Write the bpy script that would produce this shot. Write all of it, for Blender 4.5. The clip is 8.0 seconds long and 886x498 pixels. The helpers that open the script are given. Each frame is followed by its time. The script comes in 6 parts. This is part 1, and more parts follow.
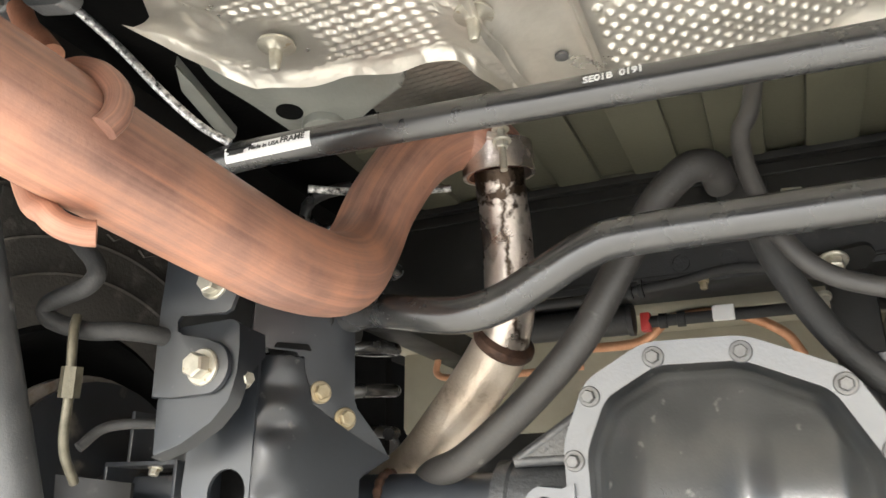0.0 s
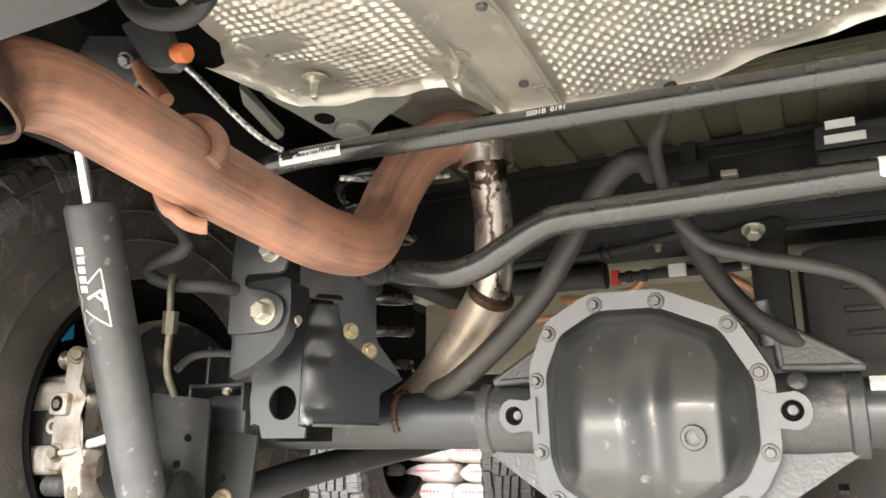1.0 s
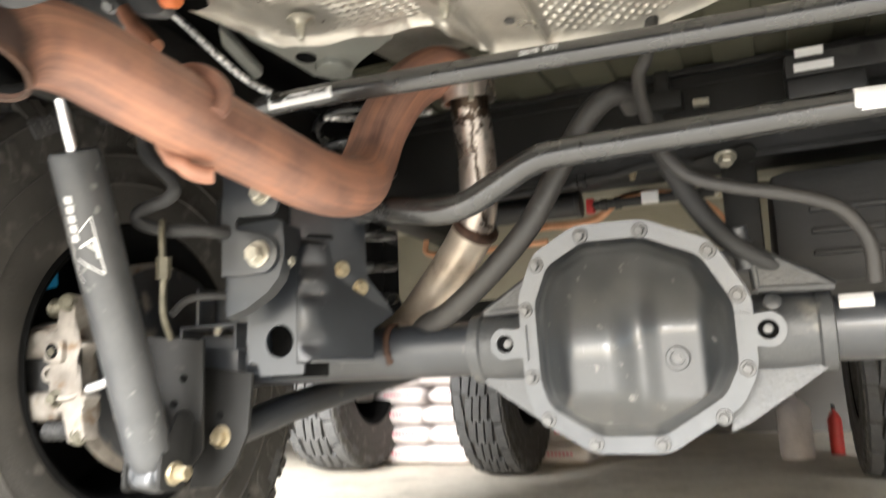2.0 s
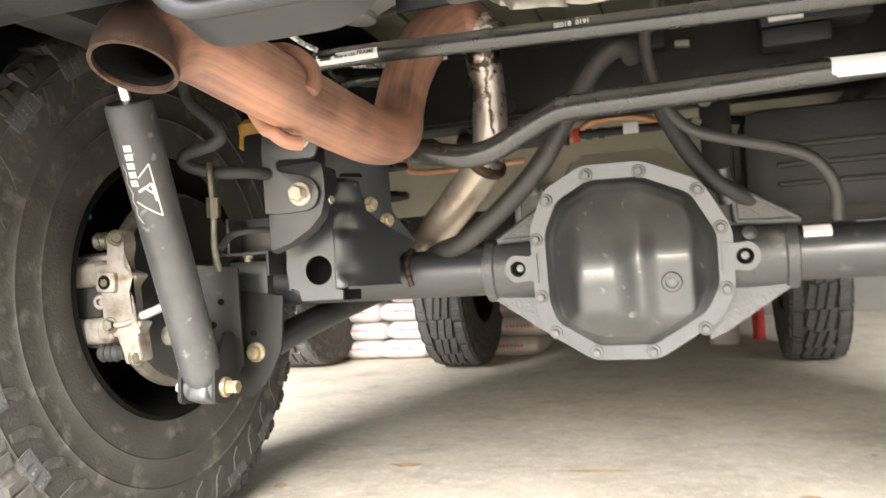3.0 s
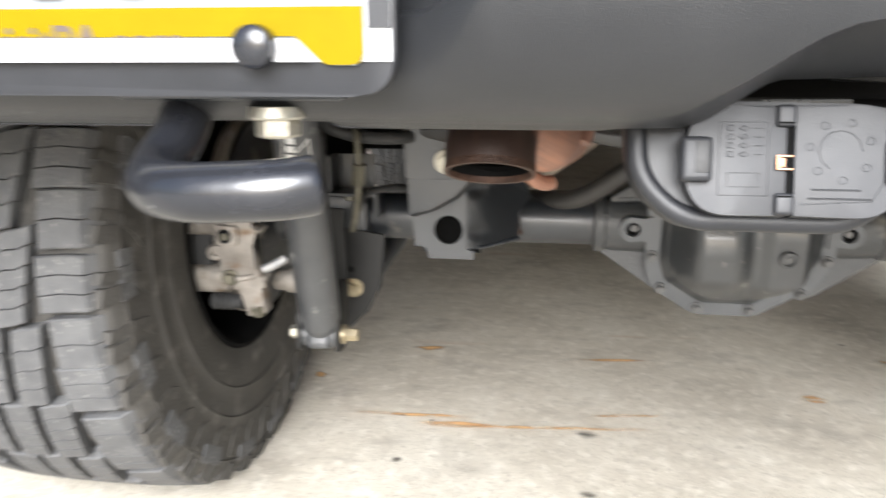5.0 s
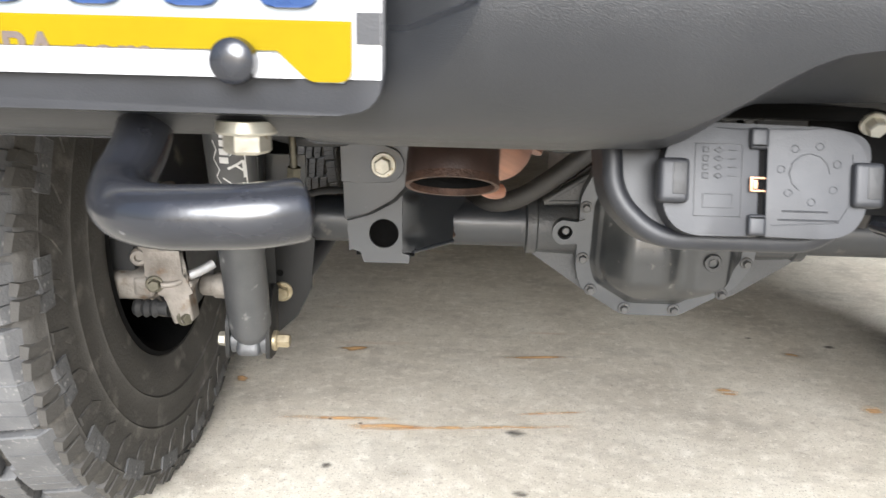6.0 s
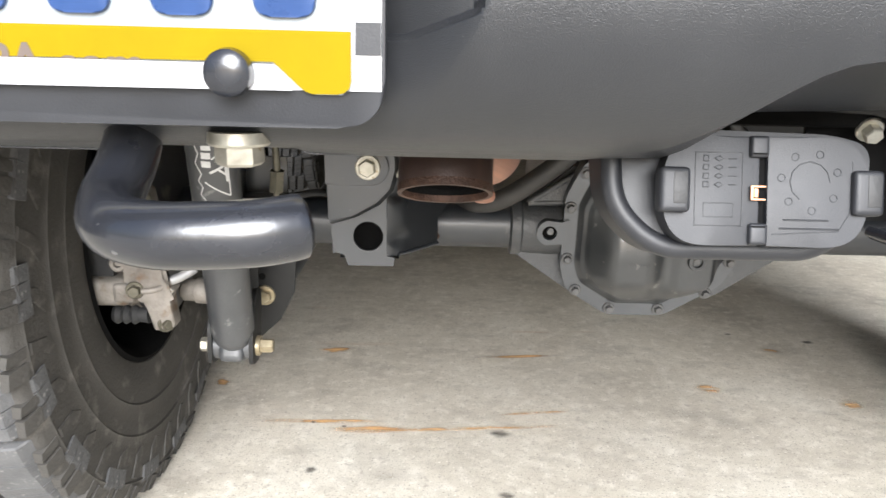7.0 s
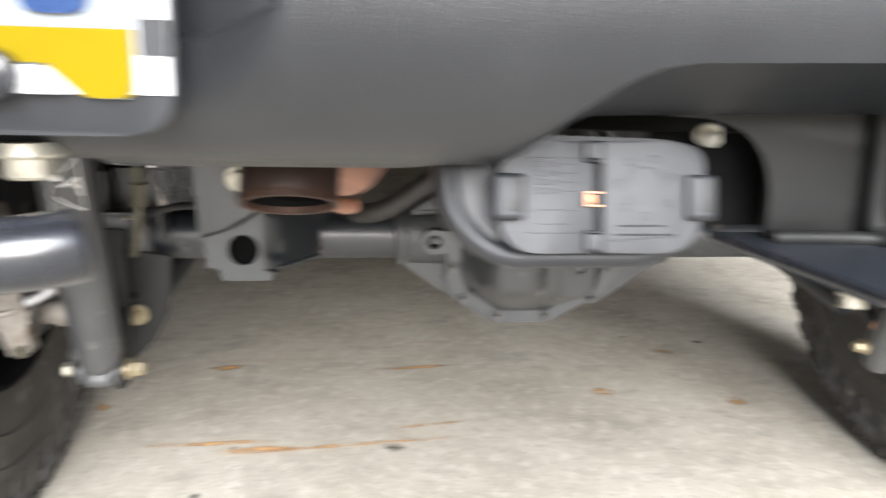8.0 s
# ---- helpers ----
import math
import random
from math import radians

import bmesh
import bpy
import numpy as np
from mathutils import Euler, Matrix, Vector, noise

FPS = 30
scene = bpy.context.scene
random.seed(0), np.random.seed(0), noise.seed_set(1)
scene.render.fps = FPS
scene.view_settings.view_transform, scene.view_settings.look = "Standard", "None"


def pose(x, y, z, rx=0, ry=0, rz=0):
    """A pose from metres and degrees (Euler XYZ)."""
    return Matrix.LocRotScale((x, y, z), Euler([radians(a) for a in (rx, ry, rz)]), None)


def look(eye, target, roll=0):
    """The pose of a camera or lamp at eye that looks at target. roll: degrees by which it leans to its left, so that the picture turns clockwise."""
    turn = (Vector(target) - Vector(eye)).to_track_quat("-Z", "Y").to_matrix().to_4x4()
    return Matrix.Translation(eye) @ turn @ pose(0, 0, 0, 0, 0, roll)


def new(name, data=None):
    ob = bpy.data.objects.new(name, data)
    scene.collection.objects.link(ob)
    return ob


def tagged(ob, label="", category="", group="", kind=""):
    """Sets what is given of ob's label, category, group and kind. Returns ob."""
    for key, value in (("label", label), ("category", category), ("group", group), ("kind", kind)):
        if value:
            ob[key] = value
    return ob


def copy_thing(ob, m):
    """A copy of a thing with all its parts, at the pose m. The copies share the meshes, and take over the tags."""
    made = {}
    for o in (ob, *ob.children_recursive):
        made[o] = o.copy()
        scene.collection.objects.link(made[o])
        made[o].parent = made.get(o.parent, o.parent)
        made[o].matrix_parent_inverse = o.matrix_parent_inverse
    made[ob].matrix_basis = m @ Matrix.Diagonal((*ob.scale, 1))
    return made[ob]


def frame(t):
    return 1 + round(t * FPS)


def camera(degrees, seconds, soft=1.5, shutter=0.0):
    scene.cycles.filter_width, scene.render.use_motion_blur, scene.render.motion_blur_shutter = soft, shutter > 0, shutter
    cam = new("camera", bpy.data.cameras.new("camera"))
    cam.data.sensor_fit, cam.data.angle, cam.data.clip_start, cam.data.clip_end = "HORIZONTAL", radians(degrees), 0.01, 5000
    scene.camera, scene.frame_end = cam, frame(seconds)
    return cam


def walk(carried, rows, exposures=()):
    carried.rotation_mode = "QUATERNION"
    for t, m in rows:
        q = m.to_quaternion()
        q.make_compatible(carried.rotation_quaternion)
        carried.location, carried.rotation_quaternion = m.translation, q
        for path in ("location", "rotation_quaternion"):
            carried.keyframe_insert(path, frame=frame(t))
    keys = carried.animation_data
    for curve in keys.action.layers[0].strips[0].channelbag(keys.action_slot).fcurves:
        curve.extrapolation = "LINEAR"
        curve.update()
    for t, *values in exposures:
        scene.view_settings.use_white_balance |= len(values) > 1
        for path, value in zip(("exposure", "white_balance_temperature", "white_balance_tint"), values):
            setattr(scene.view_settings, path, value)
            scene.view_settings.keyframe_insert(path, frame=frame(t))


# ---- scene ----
cam = camera(59.3, 8.0, shutter=0.8)
PATH = [
    (0, (0.293, -0.639, 0.428), (-0.466, 1.090, 1.084), 0.0),
    (0.04, (0.297, -0.644, 0.427), (-0.465, 1.087, 1.080), 0.0),
    (0.1, (0.328, -0.700, 0.417), (-0.452, 1.043, 1.040), 0.2),
    (0.2, (0.393, -0.79, 0.39), (-0.446, 0.928, 0.974), 0.8),
    (0.5, (0.434, -0.84, 0.37), (-0.438, 0.87, 0.933), 1.1),
    (1, (0.432, -0.841, 0.375), (-0.421, 0.885, 0.914), 0.6),
    (1.5, (0.432, -0.848, 0.373), (-0.369, 0.911, 0.885), -1.1),
    (2, (0.401, -0.884, 0.384), (-0.362, 0.931, 0.735), -2.1),
    (2.2, (0.375, -0.927, 0.405), (-0.387, 0.906, 0.652), -1.3),
    (3.3, (0.328, -1.065, 0.454), (-0.271, 0.844, 0.437), -4.2),
    (3.5, (0.313, -1.059, 0.48), (-0.333, 0.832, 0.401), -4.8),
    (3.8, (0.220, -1.101, 0.526), (-0.423, 0.790, 0.417), -1.5),
    (4, (0.174, -1.141, 0.577), (-0.478, 0.744, 0.423), 0.3),
    (4.2, (0.123, -1.180, 0.624), (-0.509, 0.705, 0.404), 1.2),
    (4.5, (0.047, -1.173, 0.67), (-0.495, 0.722, 0.329), 1.3),
    (5, (-0.03, -1.127, 0.701), (-0.328, 0.789, 0.213), -0.2),
    (5.2, (-0.028, -1.111, 0.703), (-0.236, 0.815, 0.202), -0.1),
    (6.5, (-0.095, -1.117, 0.719), (-0.128, 0.818, 0.212), 1.6),
    (7, (-0.086, -1.104, 0.72), (-0.085, 0.828, 0.206), 1.3),
    (7.5, (-0.082, -1.098, 0.722), (-0.048, 0.836, 0.214), 1.1),
    (7.8, (-0.069, -1.086, 0.721), (0.043, 0.849, 0.224), 1.4),
    (8, (-0.038, -1.082, 0.717), (0.181, 0.845, 0.231), 1.5),
]
EXPOSURES = [(0.0, 2.10, 5780, 9), (0.5, 1.90, 6040, 9), (2.2, 1.92, 5960, 9), (3.6, 1.55, 6350, 10), (4.3, 1.18, 6300, 10), (5.2, 0.71, 5800, 10), (8.0, 0.69, 5800, 10)]
walk(cam, [(t, look(eye, target, roll)) for t, eye, target, roll in PATH], EXPOSURES)

# ---- world and light: daylight comes in through the open garage door behind the camera ----
world = bpy.data.worlds.new("overcast_sky")
scene.world = world
world.use_nodes = True
wn = world.node_tree
sky = wn.nodes.new("ShaderNodeTexSky")
sky.sky_type, sky.sun_disc = "NISHITA", False
sky.sun_elevation, sky.sun_rotation = radians(29), radians(177)
sky.air_density, sky.dust_density = 1.0, 4.0
wn.links.new(sky.outputs["Color"], wn.nodes["Background"].inputs["Color"])
wn.nodes["Background"].inputs["Strength"].default_value = 0.15
sun = new("sun", bpy.data.lights.new("sun", "SUN"))
sun.data.energy, sun.data.angle, sun.data.color = 6.3, radians(42), (1.0, 0.97, 0.92)
sun.matrix_world = look((0.2, -4.0, 2.25), (0, 0, 0))


# ---- materials ----
def ramp(nt, fac, stops):
    r = nt.nodes.new("ShaderNodeValToRGB")
    el = r.color_ramp.elements
    while len(el) < len(stops):
        el.new(0.5)
    for e, (p, c) in zip(el, stops):
        e.position, e.color = p, (*c, 1)
    nt.links.new(fac, r.inputs[0])
    return r.outputs[0]


def mat(name, stops, scale=20.0, rough=(0.4, 0.6), metal=0.0, bump=0.1, bscale=300.0, stretch=(1, 1, 1), fleck=None, depth=0.002, coat=0.0, vary=0.0, spec=0.5):
    """Two scales of noise: broad patches in the colour and gloss, fine grain in the relief, and light flecks of dust or chips."""
    m = bpy.data.materials.new(name)
    m.use_nodes = True
    nt = m.node_tree
    b = nt.nodes["Principled BSDF"]
    co = nt.nodes.new("ShaderNodeTexCoord")
    mp = nt.nodes.new("ShaderNodeMapping")
    mp.inputs["Scale"].default_value = stretch
    nt.links.new(co.outputs["Object"], mp.inputs[0])
    n1 = nt.nodes.new("ShaderNodeTexNoise")
    n1.inputs["Scale"].default_value, n1.inputs["Detail"].default_value, n1.inputs["Roughness"].default_value = scale, 7, 0.62
    nt.links.new(mp.outputs[0], n1.inputs["Vector"])
    col = ramp(nt, n1.outputs["Fac"], stops)
    n2 = nt.nodes.new("ShaderNodeTexNoise")
    n2.inputs["Scale"].default_value, n2.inputs["Detail"].default_value = bscale, 3
    nt.links.new(mp.outputs[0], n2.inputs["Vector"])
    if fleck:
        c, lo, hi, fs = fleck
        n3 = nt.nodes.new("ShaderNodeTexNoise")
        n3.inputs["Scale"].default_value, n3.inputs["Detail"].default_value = fs, 5
        nt.links.new(co.outputs["Object"], n3.inputs["Vector"])
        f = ramp(nt, n3.outputs["Fac"], [(lo, (0, 0, 0)), (hi, (1, 1, 1))])
        mx = nt.nodes.new("ShaderNodeMix")
        mx.data_type = "RGBA"
        nt.links.new(f, mx.inputs["Factor"])
        nt.links.new(col, mx.inputs["A"])
        mx.inputs["B"].default_value = (*c, 1)
        col = mx.outputs["Result"]
    if vary:
        oi = nt.nodes.new("ShaderNodeObjectInfo")
        hs = nt.nodes.new("ShaderNodeHueSaturation")
        mr0 = nt.nodes.new("ShaderNodeMapRange")
        mr0.inputs["To Min"].default_value, mr0.inputs["To Max"].default_value = 1 - vary, 1 + vary
        nt.links.new(oi.outputs["Random"], mr0.inputs["Value"])
        nt.links.new(mr0.outputs[0], hs.inputs["Value"])
        nt.links.new(col, hs.inputs["Color"])
        col = hs.outputs[0]
    nt.links.new(col, b.inputs["Base Color"])
    mr = nt.nodes.new("ShaderNodeMapRange")
    mr.inputs["From Min"].default_value, mr.inputs["From Max"].default_value = 0.3, 0.7
    mr.inputs["To Min"].default_value, mr.inputs["To Max"].default_value = rough
    nt.links.new(n1.outputs["Fac"], mr.inputs["Value"])
    nt.links.new(mr.outputs[0], b.inputs["Roughness"])
    b.inputs["Metallic"].default_value = metal
    b.inputs["Coat Weight"].default_value = coat
    b.inputs["Specular IOR Level"].default_value = spec
    if bump:
        bp = nt.nodes.new("ShaderNodeBump")
        bp.inputs["Strength"].default_value, bp.inputs["Distance"].default_value = bump, depth
        nt.links.new(n2.outputs["Fac"], bp.inputs["Height"])
        nt.links.new(bp.outputs[0], b.inputs["Normal"])
    return m


def g(v, warm=0.0):
    return (v * (1 + warm), v, v * (1 - warm))


BLACK = mat("satin_black_paint", [(0.3, (0.011, 0.013, 0.017)), (0.7, (0.019, 0.023, 0.029))], 14, (0.36, 0.46), 0, 0.05, 500, fleck=((0.14, 0.135, 0.13), 0.69, 0.78, 60), spec=1.0, coat=0.1)
FRAMEBLACK = mat("dull_black_frame_coating", [(0.3, (0.009, 0.009, 0.009)), (0.7, (0.018, 0.018, 0.017))], 14, (0.40, 0.6), 0, 0.1, 400, fleck=((0.05, 0.048, 0.045), 0.66, 0.8, 30), spec=0.3)
AXLE = mat("dusty_black_axle_paint", [(0.3, (0.011, 0.013, 0.017)), (0.7, (0.022, 0.025, 0.030))], 10, (0.33, 0.46), 0, 0.06, 350, fleck=((0.2, 0.18, 0.15), 0.62, 0.8, 22), spec=0.8, coat=0.1)
COVER = mat("grey_cast_paint", [(0.3, (0.016, 0.018, 0.020)), (0.5, (0.026, 0.028, 0.030)), (0.7, (0.046, 0.046, 0.044))], 11, (0.30, 0.42), 0, 0.09, 420, fleck=((0.3, 0.29, 0.27), 0.66, 0.84, 60), spec=0.9, coat=0.25)
FLANGE = mat("grey_flange_paint", [(0.3, (0.024, 0.028, 0.034)), (0.7, (0.046, 0.051, 0.058))], 14, (0.28, 0.40), 0, 0.12, 350, fleck=((0.03, 0.03, 0.03), 0.64, 0.76, 60), spec=1.0, coat=0.4)
TUBE = mat("worn_black_bar", [(0.3, (0.015, 0.015, 0.015)), (0.7, (0.027, 0.027, 0.027))], 16, (0.20, 0.32), 0, 0.015, 400, fleck=((0.16, 0.155, 0.15), 0.72, 0.80, 70), spec=0.9)
HOUSING = mat("rough_cast_black_housing", [(0.3, (0.026, 0.028, 0.031)), (0.7, (0.05, 0.052, 0.054))], 12, (0.36, 0.5), 0, 0.55, 190, fleck=((0.16, 0.15, 0.13), 0.64, 0.8, 24), spec=0.7)
SHOCKPAINT = mat("dusty_grey_shock_paint", [(0.3, (0.042, 0.044, 0.047)), (0.7, (0.078, 0.080, 0.082))], 18, (0.36, 0.55), 0, 0.2, 400, fleck=((0.28, 0.28, 0.27), 0.64, 0.76, 45), spec=0.7)
HOSE = mat("grey_rubber_hose", [(0.3, g(0.018, 0.06)), (0.7, g(0.036, 0.06))], 20, (0.42, 0.6), 0, 0.15, 300, fleck=((0.12, 0.12, 0.11), 0.66, 0.8, 60))
RUBBER = mat("black_rubber", [(0.3, g(0.014)), (0.7, g(0.026))], 20, (0.6, 0.8), 0, 0.3, 300)
TYRE = mat("dusty_tyre_rubber", [(0.3, (0.032, 0.030, 0.026)), (0.7, (0.058, 0.054, 0.048))], 16, (0.6, 0.8), 0, 0.5, 220, fleck=((0.14, 0.13, 0.115), 0.58, 0.8, 30))
TREAD = mat("worn_tread_rubber", [(0.3, (0.058, 0.058, 0.060)), (0.7, (0.100, 0.100, 0.100))], 30, (0.6, 0.8), 0, 0.5, 250, fleck=((0.2, 0.195, 0.185), 0.62, 0.75, 130), vary=0.06)
RUST = mat("rusty_exhaust_steel", [(0.28, (0.07, 0.035, 0.024)), (0.42, (0.15, 0.068, 0.042)), (0.56, (0.26, 0.115, 0.065)), (0.74, (0.34, 0.18, 0.11))], 7, (0.5, 0.72), 0.25, 0.3, 450, fleck=((0.06, 0.03, 0.02), 0.66, 0.78, 35))


def streaked_rust():
    """Rust drawn out along the pipe: u runs round it, v along it in metres."""
    m = mat("streaked_rusty_pipe", [(0.3, (0.12, 0.062, 0.048)), (0.45, (0.24, 0.13, 0.094)), (0.56, (0.36, 0.175, 0.11)), (0.7, (0.50, 0.25, 0.15))], 12, (0.38, 0.58), 0.2, 0.12, 500, fleck=((0.07, 0.035, 0.02), 0.70, 0.80, 40))
    nt = m.node_tree
    b = nt.nodes["Principled BSDF"]
    src = b.inputs["Base Color"].links[0].from_socket
    uv = nt.nodes.new("ShaderNodeTexCoord")
    mp = nt.nodes.new("ShaderNodeMapping")
    mp.inputs["Scale"].default_value = (26, 3.0, 1)
    nt.links.new(uv.outputs["UV"], mp.inputs[0])
    n = nt.nodes.new("ShaderNodeTexNoise")
    n.inputs["Scale"].default_value, n.inputs["Detail"].default_value, n.inputs["Roughness"].default_value = 1.0, 8, 0.65
    nt.links.new(mp.outputs[0], n.inputs["Vector"])
    col = ramp(nt, n.outputs["Fac"], [(0.30, (0.055, 0.030, 0.024)), (0.42, (0.14, 0.074, 0.056)), (0.52, (0.25, 0.135, 0.098)), (0.63, (0.42, 0.19, 0.11)), (0.75, (0.33, 0.22, 0.175))])
    mx = nt.nodes.new("ShaderNodeMix")
    mx.data_type = "RGBA"
    mx.inputs["Factor"].default_value = 0.45
    nt.links.new(src, mx.inputs["A"])
    nt.links.new(col, mx.inputs["B"])
    nt.links.new(mx.outputs["Result"], b.inputs["Base Color"])
    return m


PIPE_RUST = streaked_rust()


def sooty_outlet():
    """The same rust, blackened by soot round the outlet and up its outer side."""
    m = PIPE_RUST.copy()
    m.name = "streaked_rust_with_soot"
    nt = m.node_tree
    b = nt.nodes["Principled BSDF"]
    co = nt.nodes.new("ShaderNodeTexCoord")
    dt = nt.nodes.new("ShaderNodeVectorMath")
    dt.operation = "DOT_PRODUCT"
    dt.inputs[1].default_value = (0, -45, -16)
    nt.links.new(co.outputs["Object"], dt.inputs[0])
    n = nt.nodes.new("ShaderNodeTexNoise")
    n.inputs["Scale"].default_value, n.inputs["Detail"].default_value = 70, 6
    nt.links.new(co.outputs["Object"], n.inputs["Vector"])
    ad = nt.nodes.new("ShaderNodeMath")
    nt.links.new(dt.outputs["Value"], ad.inputs[0])
    nt.links.new(n.outputs["Fac"], ad.inputs[1])
    sub = nt.nodes.new("ShaderNodeMath")
    sub.operation = "SUBTRACT"
    nt.links.new(ad.outputs[0], sub.inputs[0])
    sub.inputs[1].default_value = 13.6
    mx = nt.nodes.new("ShaderNodeMix")
    mx.data_type = "RGBA"
    old = b.inputs["Base Color"].links[0].from_socket
    nt.links.new(ramp(nt, sub.outputs[0], [(0.0, (0, 0, 0)), (1.0, (0.95, 0.95, 0.95))]), mx.inputs["Factor"])
    nt.links.new(old, mx.inputs["A"])
    mx.inputs["B"].default_value = (0.020, 0.012, 0.010, 1)
    nt.links.new(mx.outputs["Result"], b.inputs["Base Color"])
    return m


SOOTYPIPE = sooty_outlet()
SILVER = mat("stained_stainless_pipe", [(0.3, (0.13, 0.10, 0.08)), (0.43, (0.46, 0.40, 0.35)), (0.7, (0.72, 0.66, 0.60))], 12, (0.2, 0.42), 0.85, 0.3, 300, fleck=((0.06, 0.035, 0.022), 0.6, 0.72, 20))
BURNT = mat("burnt_weld_steel", [(0.35, (0.024, 0.014, 0.010)), (0.6, (0.085, 0.046, 0.030))], 60, (0.5, 0.7), 0.5, 0.5, 400)


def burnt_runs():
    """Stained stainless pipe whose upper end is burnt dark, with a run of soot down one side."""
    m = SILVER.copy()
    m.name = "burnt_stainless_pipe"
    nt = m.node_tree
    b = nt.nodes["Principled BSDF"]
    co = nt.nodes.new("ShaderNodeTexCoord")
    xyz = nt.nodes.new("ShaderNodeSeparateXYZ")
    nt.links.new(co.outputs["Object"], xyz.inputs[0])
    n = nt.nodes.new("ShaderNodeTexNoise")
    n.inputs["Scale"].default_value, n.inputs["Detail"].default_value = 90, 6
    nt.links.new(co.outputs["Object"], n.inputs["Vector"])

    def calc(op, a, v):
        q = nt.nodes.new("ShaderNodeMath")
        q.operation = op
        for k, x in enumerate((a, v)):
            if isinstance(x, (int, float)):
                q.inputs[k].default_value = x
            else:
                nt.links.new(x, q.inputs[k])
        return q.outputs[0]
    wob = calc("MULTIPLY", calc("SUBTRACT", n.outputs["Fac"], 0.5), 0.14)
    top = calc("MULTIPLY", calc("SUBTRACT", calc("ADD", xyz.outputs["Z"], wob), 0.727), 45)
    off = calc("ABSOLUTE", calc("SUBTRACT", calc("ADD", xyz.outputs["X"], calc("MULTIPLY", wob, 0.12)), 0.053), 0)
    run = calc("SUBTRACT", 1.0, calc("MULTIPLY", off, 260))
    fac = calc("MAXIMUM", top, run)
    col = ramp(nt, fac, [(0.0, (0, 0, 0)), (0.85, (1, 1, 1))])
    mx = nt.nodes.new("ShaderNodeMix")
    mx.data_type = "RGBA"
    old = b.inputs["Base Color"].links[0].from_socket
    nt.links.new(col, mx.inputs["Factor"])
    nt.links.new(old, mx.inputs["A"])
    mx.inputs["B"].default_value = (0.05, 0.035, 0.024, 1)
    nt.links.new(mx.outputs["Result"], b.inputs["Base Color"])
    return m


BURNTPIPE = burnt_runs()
TANPIPE = mat("heat_tinted_pipe", [(0.3, (0.22, 0.165, 0.12)), (0.42, (0.54, 0.46, 0.37)), (0.7, (0.74, 0.67, 0.58))], 14, (0.3, 0.5), 0.7, 0.3, 300, fleck=((0.08, 0.05, 0.03), 0.62, 0.74, 24))
ALU = mat("embossed_aluminium", [(0.3, (0.52, 0.495, 0.44)), (0.7, (0.68, 0.655, 0.60))], 10, (0.26, 0.40), 0.75, 0.3, 120, fleck=((0.35, 0.3, 0.22), 0.7, 0.8, 18))
ALUDARK = mat("dark_aluminium", [(0.3, (0.2, 0.19, 0.17)), (0.7, (0.34, 0.32, 0.28))], 14, (0.35, 0.5), 0.7, 0.2, 200)
ZINC = mat("zinc_plated_bolt", [(0.3, (0.34, 0.32, 0.26)), (0.7, (0.56, 0.54, 0.47))], 60, (0.3, 0.45), 0.65, 0.07, 500, fleck=((0.3, 0.24, 0.14), 0.62, 0.72, 120))
GOLD = mat("yellow_zinc_bolt", [(0.3, (0.28, 0.23, 0.14)), (0.7, (0.46, 0.40, 0.28))], 60, (0.3, 0.5), 0.7, 0.2, 500)
DARKBOLT = mat("dark_oxide_bolt", [(0.3, g(0.09)), (0.7, g(0.16))], 80, (0.35, 0.5), 0.6, 0.1, 500)
CHROME = mat("chromed_rod", [(0.3, g(0.75)), (0.7, g(0.85))], 20, (0.08, 0.15), 1.0, 0)
CAST = mat("cast_iron_caliper", [(0.3, (0.14, 0.122, 0.104)), (0.7, (0.33, 0.305, 0.27))], 22, (0.5, 0.7), 0.35, 0.5, 250, fleck=((0.16, 0.11, 0.07), 0.58, 0.7, 40))
CASTGREY = mat("cast_aluminium_housing", [(0.3, g(0.3)), (0.7, g(0.5))], 30, (0.4, 0.6), 0.6, 0.5, 200)
PLASTIC = mat("grained_black_bumper_plastic", [(0.3, (0.014, 0.015, 0.017)), (0.7, (0.022, 0.023, 0.025))], 9, (0.26, 0.38), 0, 0.40, 1400, fleck=((0.2, 0.2, 0.2), 0.74, 0.78, 110), depth=0.0009, spec=0.55)
CONN = mat("grey_black_connector_plastic", [(0.3, (0.013, 0.0138, 0.016)), (0.7, (0.021, 0.022, 0.0255))], 18, (0.42, 0.56), 0, 0.2, 900, depth=0.0006)
GLOSS = mat("gloss_black_powder_coat", [(0.3, (0.012, 0.013, 0.016)), (0.7, (0.02, 0.021, 0.025))], 25, (0.2, 0.3), 0, 0.04, 300, coat=0.25, fleck=((0.12, 0.12, 0.12), 0.72, 0.80, 160))
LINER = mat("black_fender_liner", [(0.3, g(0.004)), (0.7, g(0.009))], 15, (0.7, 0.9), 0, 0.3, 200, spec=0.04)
TANKM = mat("black_tank_plastic", [(0.3, g(0.018)), (0.7, g(0.030))], 8, (0.4, 0.55), 0, 0.2, 200, fleck=((0.09, 0.085, 0.08), 0.62, 0.8, 14), spec=0.35)
OLIVE = mat("olive_primer_floor_pan", [(0.3, (0.058, 0.057, 0.038)), (0.7, (0.092, 0.090, 0.062))], 8, (0.4, 0.55), 0, 0.2, 200)
SAGE = mat("grey_green_primer", [(0.3, (0.2, 0.207, 0.19)), (0.7, (0.28, 0.288, 0.265))], 12, (0.3, 0.45), 0.2, 0.2, 250)
